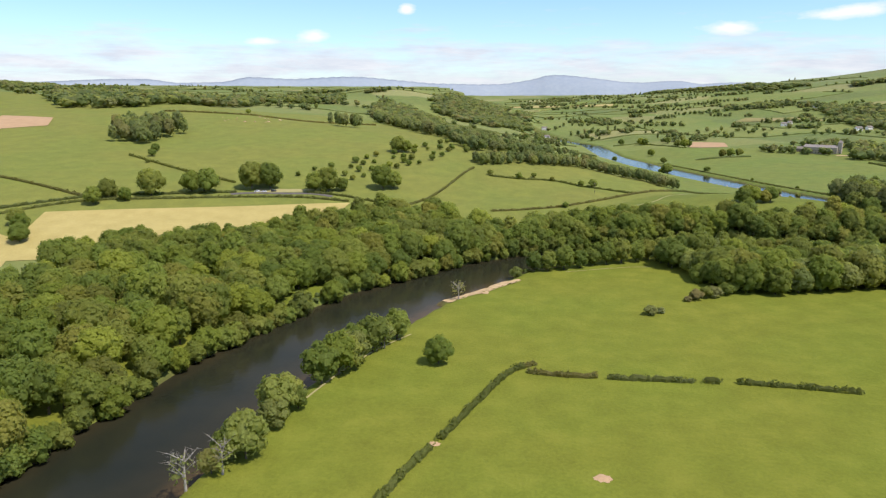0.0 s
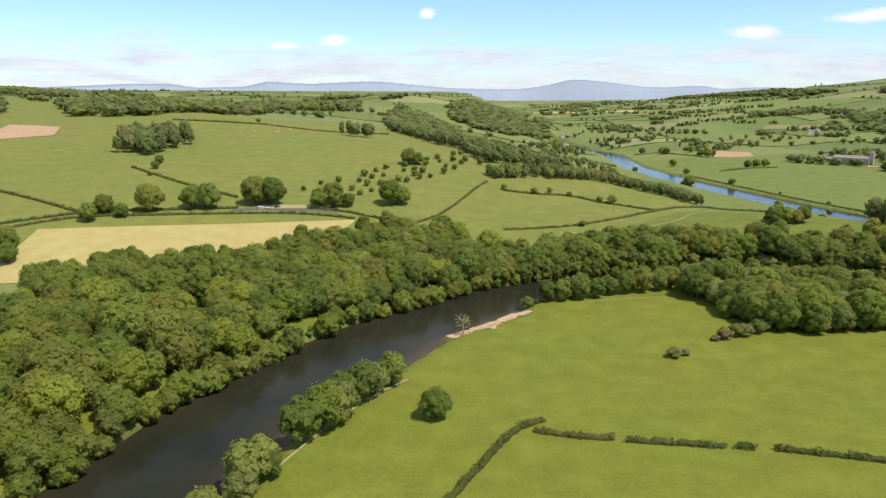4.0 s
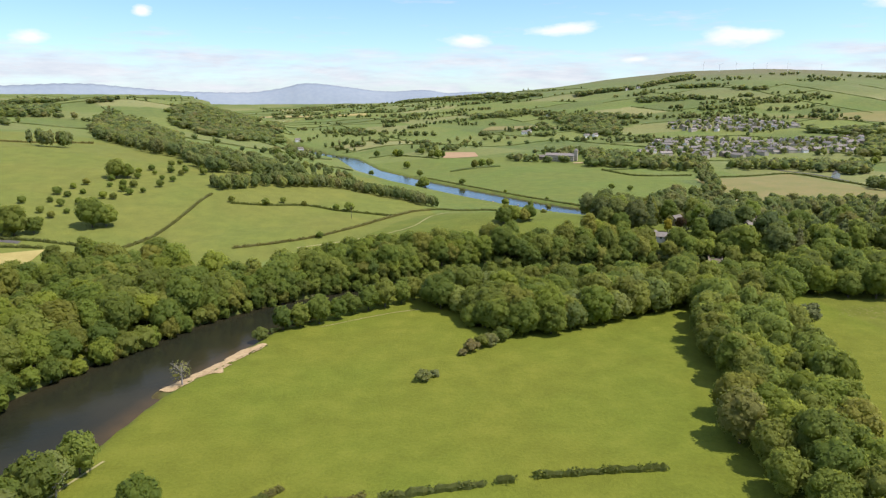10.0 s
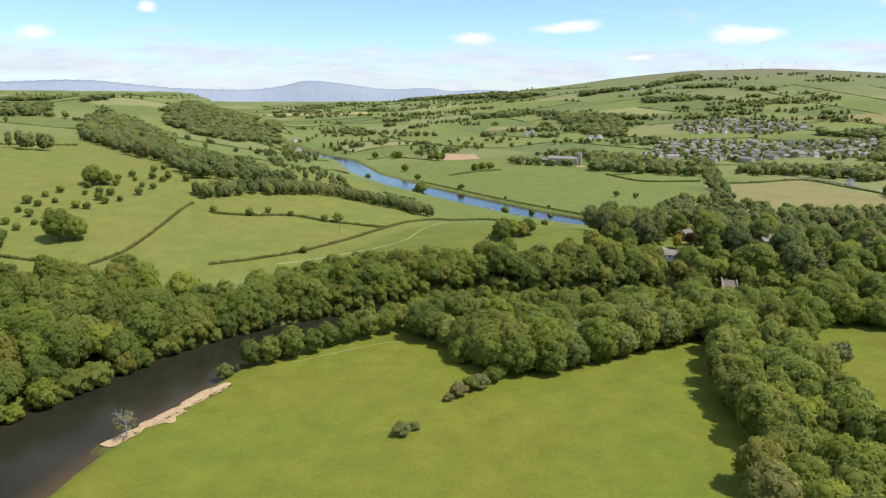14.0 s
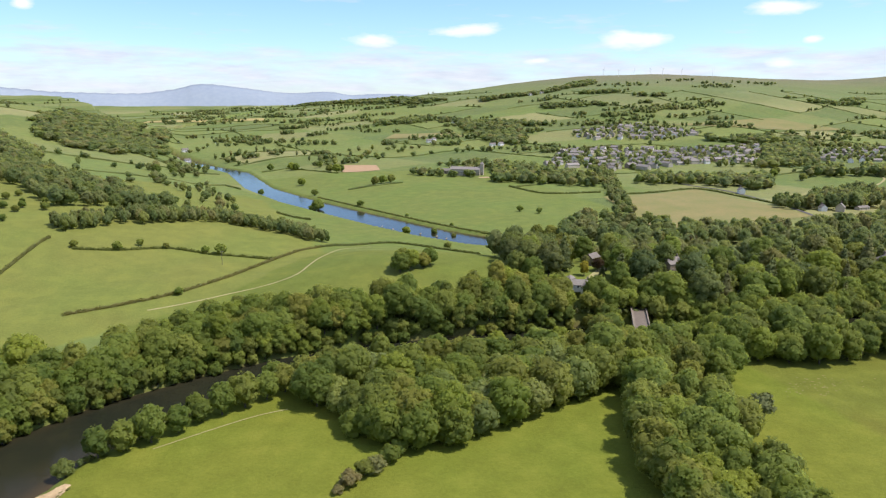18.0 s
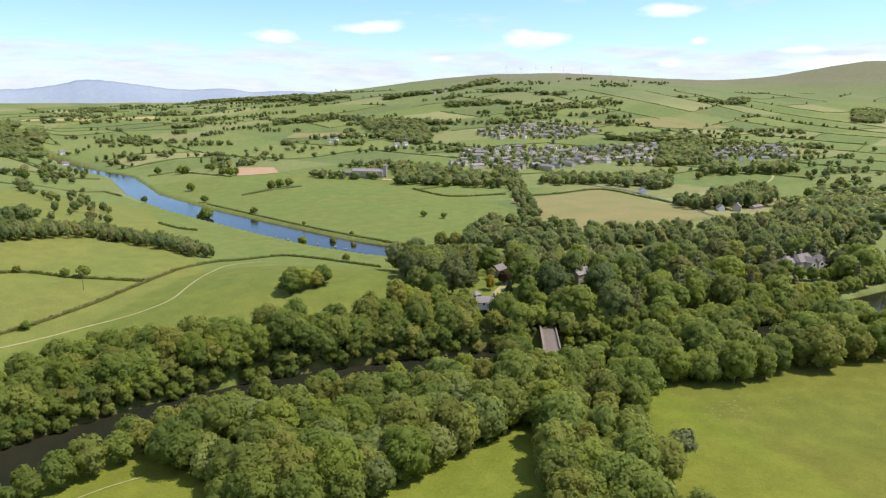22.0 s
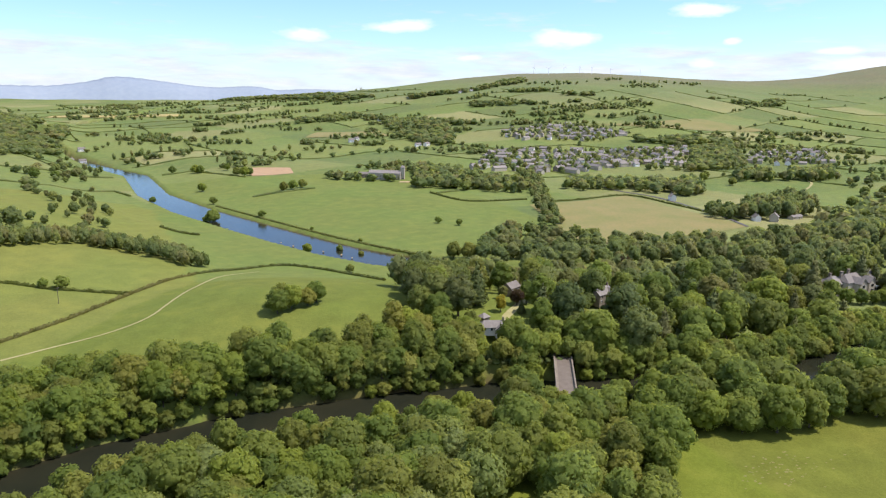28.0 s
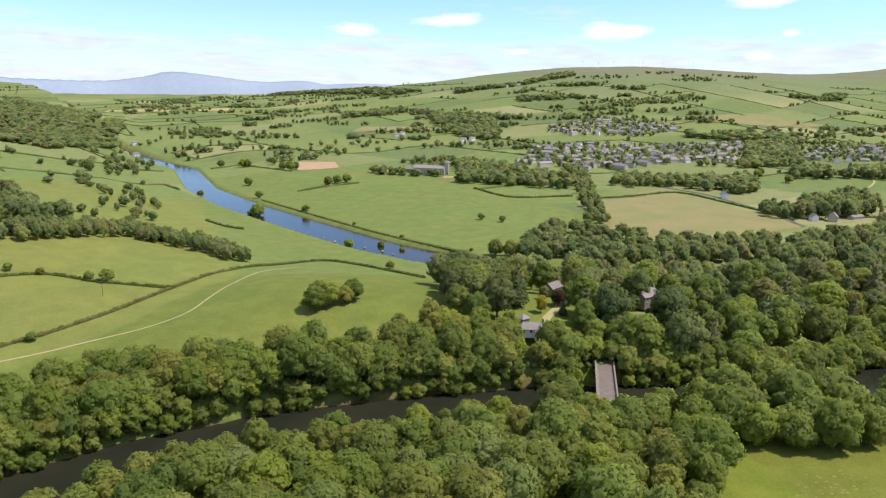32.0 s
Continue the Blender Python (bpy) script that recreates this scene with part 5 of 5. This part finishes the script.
def build_bridge():
    """Stone road bridge with three arches over the river."""
    root = new("road_bridge")
    n, half, wide, top = 60, 36.0, 3.7, 7.6
    piers = (-12.0, 12.0)
    spans = ((-35.0, -14.0), (-10.0, 10.0), (14.0, 35.0))

    def under(s):
        for a, b in spans:
            if a < s < b:
                k = (2 * s - a - b) / (b - a)
                return -1.0 + 6.6 * math.sqrt(max(0, 1 - k * k))
        return -4.0

    for side in (-1, 1):
        bm = bmesh.new()
        rows = []
        for k in range(n + 1):
            s = -half + 2 * half * k / n
            rows.append([bm.verts.new((side * wide + o, s, z)) for o, z in ((0, under(s)), (0, top - 0.45), (-side * 0.5, top - 0.45), (-side * 0.5, under(s)))])
        for a, b in zip(rows[:-1], rows[1:]):
            for i in range(4):
                bm.faces.new((a[i], a[(i + 1) % 4], b[(i + 1) % 4], b[i]))
        bm.faces.new(rows[0]), bm.faces.new(rows[-1])
        part("spandrel", bm, STONE, root)
        part("parapet", boxes((side * wide - 0.22, side * wide + 0.22, -half, half, top - 0.46, top + 0.95)), STONE, root)
        part("coping", boxes((side * wide - 0.3, side * wide + 0.3, -half - 0.1, half + 0.1, top + 0.95, top + 1.12)), STONE, root, "worn stone coping")
        part("footway", boxes((side * (wide - 0.6) - 0.4, side * (wide - 0.6) + 0.4, -half, half, top - 0.05, top + 0.12)), STONE, root)
    bm = bmesh.new()
    rows = []
    for k in range(n + 1):
        s = -half + 2 * half * k / n
        rows.append([bm.verts.new(p) for p in ((-wide + 0.5, s, min(under(s) + 0.4, top - 0.6)), (wide - 0.5, s, min(under(s) + 0.4, top - 0.6)))])
    for a, b in zip(rows[:-1], rows[1:]):
        bm.faces.new((a[0], a[1], b[1], b[0]))
    part("arch_vault", bm, STONE, root)
    part("roadway", boxes((-wide + 0.22, wide - 0.22, -half - 6, half + 6, top - 0.5, top)), ROADWAY, root, "pale worn tarred roadway")
    for s in piers:
        bm = bmesh.new()
        w = 2.0
        ring = [(-wide, s - w), (-wide - 2.4, s), (-wide, s + w), (wide, s + w), (wide + 2.4, s), (wide, s - w)]
        lo, hi = [[bm.verts.new((px, py, z)) for px, py in ring] for z in (-5.0, 2.6)]
        for i in range(6):
            bm.faces.new((lo[i], lo[(i + 1) % 6], hi[(i + 1) % 6], hi[i]))
        bm.faces.new(hi)
        part("pier", bm, STONE, root)
    root.matrix_world = pose(217.2, 422, -2.6, 0, 0, -28.5)
    tagged(root, "stone road bridge with pale roadway over the river", "bridge")


ROADWAY = speckled("worn_roadway", (0.125, 0.10, 0.075), (0.19, 0.155, 0.12), 0.6)
build_bridge()
house(203, 460, -18, 13, 7, 2.6, 2.2, RENDER_WHITE, SLATE, "white-walled cottage with a grey slate roof by the bridge", hip=2.0, chimneys=1, windows=4, lift=4.0, name="cottage")
house(204, 456.5, 72, 5, 4.0, 2.5, 1.8, RENDER_WHITE, SLATE, "white gabled porch wing with an arched window", chimneys=0, windows=0, lift=4.0, name="cottage_wing")
house(205, 476, 20, 4, 4, 2.2, 1.6, STONE, VILLAGE_ROOF, "small square summerhouse with a brown slate roof", hip=2.0, chimneys=0, lift=1.0, name="summerhouse")
house(240, 516, 30, 9, 6, 3.6, 2.6, STONE, SLATE, "low stone outbuilding beside the drive", chimneys=0, windows=2, lift=2.0, name="outbuilding")
house(281, 491, 20, 12, 8, 5.2, 3.2, STONE, SLATE, "stone gabled house half hidden in trees", chimneys=2, windows=3, lift=3.0, name="stone_house")
house(287, 487, 110, 8, 6, 5.2, 3.0, STONE, SLATE, "gabled wing of the stone house", chimneys=0, windows=0, lift=3.0, name="house_wing")


def country_house():
    """Rambling stone house: two hipped ranges, gabled bays towards the garden, a conservatory and tall stacks."""
    root = new("country_house")

    def block(x, y, turn, length, depth, eaves, rise, hip):
        m = pose(x, y, 0, 0, 0, turn)
        for name, bm, mat in (("wall", gable_walls(length, depth, eaves, rise, hip > 0), BUFF), ("roof", gable_roof(length, depth, eaves, rise, 0.45, hip), SLATE)):
            bm.transform(m)
            part(name, bm, mat, root)

    block(0, 0, 0, 24, 9, 6.6, 3.4, 3.5)
    block(-14, 3, 0, 9, 9, 5.8, 3.2, 3.5)
    block(13, 2, 0, 12, 10, 6.8, 3.4, 0.0)
    for x in (-4.5, 3.5):
        block(x, -5.2, 90, 6.5, 6.0, 6.2, 2.8, 0.0)
        for storey in (0, 1):
            window(root, x, -8.45, 1.7 + 2.8 * storey, 2.2, 1.5, "-y")
    for x in (-15.5, -12.5, -9.5, -0.5, 8.5, 11.5, 15.0, 18.0):
        y = -1.5 if x < -9 else -4.5 if x < 7 else -3.0
        for storey in (0, 1):
            window(root, x, y, 1.7 + 2.7 * storey, 1.2, 1.5, "-y")
    part("conservatory", boxes((5.5, 11.0, -7.6, -3.05, -0.5, 2.9), (5.3, 11.2, -7.8, -3.05, 2.9, 3.1)), RENDER_WHITE, root, "white flat-roofed garden room")
    for x in (6.4, 8.25, 10.1):
        window(root, x, -7.6, 1.5, 1.4, 2.0, "-y")
    for x, y, top in ((-10, 1, 11.2), (-2, 2, 11.4), (6.5, 1, 11.6), (12, 4, 11.6), (-15, 4, 10.2)):
        part("chimney", boxes((x - 0.8, x + 0.8, y - 0.5, y + 0.5, 6.5, top), (x - 0.95, x + 0.95, y - 0.65, y + 0.65, top, top + 0.25)), STONE, root)
    root.matrix_world = pose(460, 482, float(height(460, 482)) + 1.5, 0, 0, 8) @ Matrix.Scale(1.15, 4)
    tagged(root, "rambling stone country house with slate roofs and gables", "house")


country_house()
house(606, 682, 40, 9, 8, 4.5, 4.0, BUFF, SLATE, "gabled cottage with a steep roof by the park", chimneys=1, windows=2, name="cottage")
house(640, 688, 10, 16, 6, 2.8, 1.6, BUFF, SLATE, "long low bungalow by the park clump", chimneys=0, windows=4, name="bungalow")
house(590, 688, 70, 7, 6, 4.0, 3.0, RENDER_WHITE, SLATE, "small pale cottage among trees", chimneys=1, windows=2, name="cottage")
house(603, 825, 70, 8, 7, 4.8, 3.2, RENDER_WHITE, SLATE, "white gabled house by the village road", chimneys=1, windows=2, name="roadside_house")
house(345, 1100, -32, 44, 11, 9.0, 3.4, BUFF, VILLAGE_ROOF, "long pale stone school house with many windows", chimneys=2, windows=12, name="long_house")
house(366, 1088, -32, 5, 5, 16, 3.0, BUFF, VILLAGE_ROOF, "square stone tower at the end of the long house", hip=2.4, chimneys=0, windows=1, name="stone_tower")
house(322, 1128, -10, 14, 8, 5, 3, STONE, SLATE, "stone lodge beside the long house", chimneys=2, windows=3, name="lodge")
for x, y, turn in ((532, 1496, 10), (552, 1500, 30), (425, 1604, 0), (440, 1622, 40), (600, 1990, 20), (1010, 2420, 20), (1035, 2432, 60), (1060, 2440, 10), (-70, 1560, 30), (-90, 1585, 80), (-80, 1660, 20), (900, 1320, 10)):
    house(x, y, turn, 12, 7, 5, 3, RENDER_WHITE, SLATE, "pale farmhouse among the valley fields", chimneys=1, windows=3, name="farmhouse", group="farmhouses")


def build_village():
    r = np.random.default_rng(91)
    kinds = []
    for length, depth, eaves, rise, wall, chimneys, label in ((10, 7.5, 5.0, 3.0, BUFF, 2, "stone village house with a grey slate roof"), (24, 8, 5.2, 3.0, BUFF, 2, "terrace of stone village houses under slate"),
                                                              (9, 8, 4.8, 3.2, RENDER_WHITE, 1, "white-walled village house with a slate roof"), (13, 8, 3.0, 2.4, BUFF, 1, "buff village bungalow with a low roof"), (18, 9, 5.4, 3.0, STONE, 2, "brown stone village house row")):
        ob = house(0, 0, 0, length, depth, eaves, rise, wall, VILLAGE_ROOF, label, chimneys=chimneys, name="village_house", group="village houses")
        kinds.append(ob)
    used = set()
    places = []
    for ring, gap in VILLAGE:
        places += scatter(ring, gap, r, 0.3)
    r.shuffle(places)
    for x, y in places[:260]:
        k = int(r.choice(5, p=(0.26, 0.22, 0.26, 0.16, 0.10)))
        street = 25 * math.sin(x / 150.0) + 40 * math.sin(y / 130.0)
        turn = street + (90 if r.uniform() < 0.35 else 0) + r.uniform(-8, 8)
        m = pose(x, y, float(height(x, y)), 0, 0, turn)
        if k in used:
            copy_thing(kinds[k], m)
        else:
            kinds[k].matrix_world = m
            used.add(k)


build_village()


def build_turbine(x, y, spin, face):
    root = new("wind_turbine")
    bm = bmesh.new()
    limb(bm, (0, 0, -2), (0, 0, 33), 1.0, 0.55, 10)
    part("tower", bm, WHITE_METAL, root)
    part("nacelle", boxes((-0.9, 0.9, -2.8, 2.2, 32.4, 34.4)), WHITE_METAL, root)
    bm = bmesh.new()
    limb(bm, (0, -4.2, 33.4), (0, -2.8, 33.4), 0.5, 1.0, 8)
    part("hub", bm, WHITE_METAL, root)
    for k in range(3):
        a = radians(spin + 120 * k)
        bm = bmesh.new()
        tip = []
        for t, w in ((0.04, 0.5), (0.2, 1.3), (0.6, 0.9), (1.0, 0.25)):
            q = 19.0 * t
            c = Vector((math.sin(a) * q, -3.4, 33.4 + math.cos(a) * q))
            s = Vector((math.cos(a), 0, -math.sin(a)))
            tip.append([bm.verts.new(c + s * w * o + Vector((0, d, 0))) for o, d in ((-0.5, 0), (0, -0.18), (0.5, 0), (0, 0.18))])
        for p, q in zip(tip[:-1], tip[1:]):
            for i in range(4):
                bm.faces.new((p[i], p[(i + 1) % 4], q[(i + 1) % 4], q[i]))
        bm.faces.new(tip[-1])
        part("blade", bm, WHITE_METAL, root)
    root.matrix_world = pose(x, y, float(height(x, y)), 0, 0, face) @ Matrix.Scale(0.82, 4)
    tagged(root, "tall white three-bladed wind turbine on the moor", "wind turbine", "wind turbines")


for k, (x, y) in enumerate(((1655, 3090), (1653, 2950), (1861, 3167), (1927, 3133), (1854, 2918), (1910, 2856), (2117, 2922))):
    build_turbine(x, y, 17 + 41 * k, -20 + 7 * k)

# ---------- bank, gravel, dead wood, cars ----------
def sand_bank():
    """The sandy beach at the bend: an uneven sheet on the bank below a low broken scarp."""
    r = np.random.default_rng(5)
    spine = resample(BEACH, 0.8)
    n = len(spine)
    wander = np.convolve(r.normal(0, 1, n + 6), np.ones(7) / 7, "valid")
    verts, link = [], []
    for k, (x, y) in enumerate(spine):
        t = k / (n - 1)
        swell = math.sin(math.pi * t) ** 0.7 * (1.0 + 0.55 * math.sin(t * 17 + 1) + 0.3 * math.sin(t * 41))
        water, land = 0.6 + 3.2 * swell + r.uniform(0, 0.5), 0.9 + (7.6 - 5.0 * t) * swell + 2.6 * wander[k] + r.uniform(0, 0.9)
        for s in np.linspace(-1, 1, 8):
            w = water * s if s < 0 else max(land, 0.3) * s
            px, py = x + 0.86 * w, y - 0.5 * w
            rim = 0.30 if abs(s) < 0.9 else 0.06
            verts.append((px, py, max(float(height(px, py)), -3.1) + rim + r.uniform(0, 0.09)))
        if k:
            for i in range(7):
                c = k * 8 + i
                link.append((c - 8, c - 7, c + 1, c))
    tagged(link_mesh("sand_bank", verts, link, SAND), "pale eroded sand bank at the river bend", "river bank", kind="structure")
    for k in range(26):
        t = r.uniform(0.1, 0.95)
        x, y = spine[int(t * (n - 1))]
        off = r.uniform(2.4, 4.6)
        size = r.uniform(0.5, 1.0)
        v, f = bump_ball(size, size, size * 0.6, 0, 0, 0, 1, 0.3, r)
        ob = new("grass_sod", array_mesh("grass_sod", v, f, HEDGE_LEAF))
        px, py = x + 0.86 * off, y - 0.5 * off
        ob.matrix_world = pose(px, py, float(height(px, py)) + 0.05, 0, 0, k * 50)
        tagged(ob, "slumped clod of turf at the edge of the sand", "turf", "turf clods on the sand bank")


sand_bank()


def boulder(x, y, z, size, seed, label="pale stone at the water's edge"):
    v, f = bump_ball(size, size * 0.8, size * 0.55, 0, 0, 0, 2, 0.22, np.random.default_rng(seed))
    ob = new("boulder", array_mesh("boulder", v, f, SAND))
    ob.matrix_world = pose(x, y, z, 0, 0, seed * 37)
    tagged(ob, label, "stone", "stones on the river bank")


r = np.random.default_rng(8)
for k in range(9):
    t = k / 8
    boulder(-54 + 8 * t + r.uniform(-1, 1), 297 + 10 * t + r.uniform(-1, 1), -2.7, r.uniform(0.5, 1.1), 3 + k)
for k in range(7):
    boulder(-117 + r.uniform(-3, 3) + k, 283 + k * 1.6, -2.6, r.uniform(0.7, 1.4), 20 + k, "pale rock at the foot of the wooded bank")
for k in range(6):
    boulder(150 + 9 * k + r.uniform(-3, 3), 752 - 14 * k + r.uniform(-3, 3), -2.3, r.uniform(0.6, 1.2), 40 + k)
for k in range(5):
    boulder(-68 + k * 1.6, 243 + k, -1.4, r.uniform(0.5, 0.9), 60 + k, "pale stone under the bank shrubs")


def bare_tree(x, y, size, label, seed):
    root = new("bare_tree")
    me = trunk_mesh("trunk", 7.0 * size, 0.28 * size, 3.4 * size, 9, np.random.default_rng(seed), PALE_BARK, twigs=5)
    o = new("trunk", me)
    o.parent = root
    v, f, nn = crown_arrays(np.random.default_rng(seed), 8.0 * size, 6.5 * size, 1.0, 9, 150, 0.55, "round")
    keep = f[-150:]
    used = np.unique(keep)
    back = np.zeros(len(v), int)
    back[used] = np.arange(len(used))
    o = new("crown", array_mesh("crown", v[used], back[keep], LEAF_PALE, normals=nn[used]))
    o.parent = root
    root.matrix_world = pose(x, y, float(height(x, y)) - 0.1, 0, 0, seed * 50)
    tagged(root, label, "tree", "bare trees on the river bank")


bare_tree(-51, 301, 1.2, "sparse half-bare tree on the sand bank", 3)
bare_tree(-86, 131, 1.25, "grey leafless willow on the river bank", 4)
bare_tree(-81, 139, 1.15, "grey half-dead willow with pale branches", 5)
bare_tree(-66, 229, 0.9, "pale half-bare tree among the bank shrubs", 6)
bare_tree(-79, 183, 0.6, "small pale dead tree on the bank", 7)


def fallen_log(x, y, z, length, turn, label):
    r = np.random.default_rng(int(length * 10))
    bm = bmesh.new()
    limb(bm, (-length / 2, 0, 0), (length / 2, 0.2, 0.3), 0.32, 0.16, 8)
    for k in range(4):
        s = r.uniform(-0.2, 0.45) * length
        limb(bm, (s, 0, 0.1), (s + r.uniform(0.3, 1.2), r.uniform(-1.4, 1.4), r.uniform(0.3, 1.3)), 0.12, 0.04, 5)
    me = bpy.data.meshes.new("fallen_log")
    bm.to_mesh(me)
    bm.free()
    me.materials.append(PALE_BARK)
    ob = new("fallen_log", me)
    ob.matrix_world = pose(x, y, z, 0, 0, turn)
    tagged(ob, label, "log", "driftwood")


fallen_log(-133, 213, -2.8, 6, 40, "pale fallen branch lying in the river's edge")
fallen_log(105, 443, -2.8, 9, 15, "bleached fallen tree in the shallows")
fallen_log(308, 409, -2.8, 5, 60, "pale driftwood at the far bank")


def car(x, y, turn, paint, label):
    """A small parked car: body, glasshouse, wheels, lamps."""
    root = new("car")

    def hull(name, profile, half, mat, inset=0.0):
        bm = bmesh.new()
        sides = [[bm.verts.new((px, s * (half - (inset if pz > 1.0 else 0)), pz)) for px, pz in profile] for s in (-1, 1)]
        for q in sides:
            bm.faces.new(q)
        n = len(profile)
        for i in range(n):
            bm.faces.new((sides[0][i], sides[0][(i + 1) % n], sides[1][(i + 1) % n], sides[1][i]))
        return part(name, bm, mat, root)

    hull("body", [(-2.05, 0.35), (-2.1, 0.75), (-1.9, 0.95), (0.95, 0.98), (1.95, 0.82), (2.08, 0.6), (2.05, 0.32)], 0.86, paint)
    hull("glasshouse", [(-1.75, 0.94), (-1.25, 1.40), (0.15, 1.42), (0.95, 0.97)], 0.78, GLASS_DARK, 0.12)
    part("roof", boxes((-1.25, 0.15, -0.64, 0.64, 1.415, 1.47)), paint, root)
    for wx in (-1.3, 1.3):
        for s in (-1, 1):
            bm = bmesh.new()
            limb(bm, (wx, s * 0.66, 0.32), (wx, s * 0.9, 0.32), 0.32, 0.32, 12)
            part("wheel", bm, ASPHALT, root)
    for s in (-0.6, 0.6):
        part("headlight", boxes((2.0, 2.08, s - 0.16, s + 0.16, 0.62, 0.78)), WHITE_METAL, root)
    root.matrix_world = pose(x, y, float(height(x, y)) + 0.24, 0, 0, turn)
    tagged(root, label, "car", "cars in the lay-by")


DARK_PAINT = speckled("dark_car_paint", (0.03, 0.03, 0.035), (0.05, 0.05, 0.055), 0.3, 0.3)
car(-231, 485, 25, WHITE_METAL, "small white car parked in the lay-by")
car(-225, 489, 40, DARK_PAINT, "dark car parked in the lay-by")
car(-236, 484, 20, WHITE_METAL, "white hatchback parked beside the lane")
car(236, 500, 70, WHITE_METAL, "white car parked on the house drive")


def pole(x, y, tall, label):
    root = new("power_pole")
    bm = bmesh.new()
    limb(bm, (0, 0, -0.5), (0, 0, tall), 0.16, 0.11, 8)
    part("post", bm, BARK, root)
    part("crossarm", boxes((-0.9, 0.9, -0.06, 0.06, tall - 0.5, tall - 0.36)), BARK, root)
    for k in (-0.75, 0, 0.75):
        bm = bmesh.new()
        limb(bm, (k, 0, tall - 0.36), (k, 0, tall - 0.14), 0.06, 0.05, 6)
        part("insulator", bm, RENDER_WHITE, root)
    root.matrix_world = pose(x, y, float(height(x, y)), 0, 0, 30)
    tagged(root, label, "power pole")


pole(14, 566, 8.5, "thin wooden power pole in the pasture")


def bare_patch(x, y, rad, label, seed):
    r = np.random.default_rng(seed)
    n = 20
    ring = [(x + rad * math.cos(6.283 * k / n) * r.uniform(0.75, 1.15), y + 0.8 * rad * math.sin(6.283 * k / n) * r.uniform(0.75, 1.15)) for k in range(n)]
    verts = [(x, y, float(height(x, y)) + 0.2)] + [(a, b, float(height(a, b)) + 0.05) for a, b in ring]
    link = [(0, 1 + k, 1 + (k + 1) % n) for k in range(n)]
    tagged(link_mesh("bare_patch", verts, link, TILLED), label, "soil", kind="structure")


bare_patch(9, 155, 2.4, "bare reddish soil patch in the meadow", 1)
bare_patch(-34, 163.5, 1.6, "bare trodden gap in the meadow hedge", 2)


def dry_flecks():
    """Pale dry tussocks strewn over the field by the bridge."""
    r = np.random.default_rng(23)
    verts, link = [], []
    for k in range(70):
        x, y, n = r.normal(247, 11), r.normal(335, 5), 7
        if x < 222:
            continue
        i, rad = len(verts), r.uniform(0.15, 0.5)
        verts.append((x, y, float(height(x, y)) + 0.14))
        for j in range(n):
            px, py = x + rad * 1.5 * math.cos(6.283 * j / n) * r.uniform(0.6, 1.2), y + rad * math.sin(6.283 * j / n) * r.uniform(0.6, 1.2)
            verts.append((px, py, float(height(px, py)) + 0.03))
            link.append((i, i + 1 + j, i + 1 + (j + 1) % n))
    tagged(link_mesh("dry_grass", verts, link, DRY), "pale dry tussocks strewn over the pasture", "grass", kind="stuff")


dry_flecks()
drape("sand_scar", [(352, 1062), (378, 1050), (384, 1056), (356, 1070)], SAND, "pale sandy scar in the far meadow", "ground", 0.6, 6, 3)

# pale rock outcrop on the hill
r = np.random.default_rng(15)
for k in range(14):
    x, y = -380 + r.uniform(-35, 35), 770 + r.uniform(-40, 25)
    boulder(x, y, float(height(x, y)) + 0.2, r.uniform(0.8, 2.2), 80 + k, "weathered pale rock of the hillside outcrop")


# ---------- far fells on the horizon ----------
def far_fells():
    """Ring of distant fells behind the valley head, their blue haze painted into the colour."""
    crests = [(-80, 130), (-45, 150), (-37, 186), (-34, 188), (-32, 165), (-28.6, 172), (-26.9, 206), (-23.4, 192), (-19.8, 209), (-17.8, 208), (-15.3, 188), (-12.5, 166), (-8.6, 158), (-6.6, 160), (-5.2, 176), (-4.2, 190),
              (-3.0, 218), (-1.9, 220), (-0.5, 208), (1.6, 186), (2.8, 172), (4.4, 166), (6.3, 177), (7.3, 175), (8.6, 154), (10.5, 164), (12.4, 163), (14.5, 156), (20, 130), (45, 150), (80, 130)]
    angles = np.arange(-80, 80, 0.25)
    crest = np.interp(angles, [c[0] for c in crests], [c[1] for c in crests])
    crest = np.convolve(np.pad(crest, 1, "edge"), np.ones(3) / 3, "valid") + 1.2 * np.sin(angles * 7.7 + 1) + 0.9 * np.sin(angles * 17.3)
    verts, link = [], []
    for row, (rad, k) in enumerate(((4600, 0.0), (4700, 0.55), (4780, 0.85), (4840, 1.0), (4880, 0.3))):
        for a, c in zip(angles, crest):
            verts.append((30 + rad * math.sin(radians(a)), 60 + rad * math.cos(radians(a)), 40 + (c - 40) * k))
    n = len(angles)
    for row in range(4):
        for k in range(n - 1):
            i = row * n + k
            link.append((i, i + 1, i + 1 + n, i + n))
    tagged(link_mesh("backdrop", verts, link, MOUNTAIN, smooth_faces=True), "fells on the far horizon, haze painted in as blue", "hills", kind="structure")


far_fells()
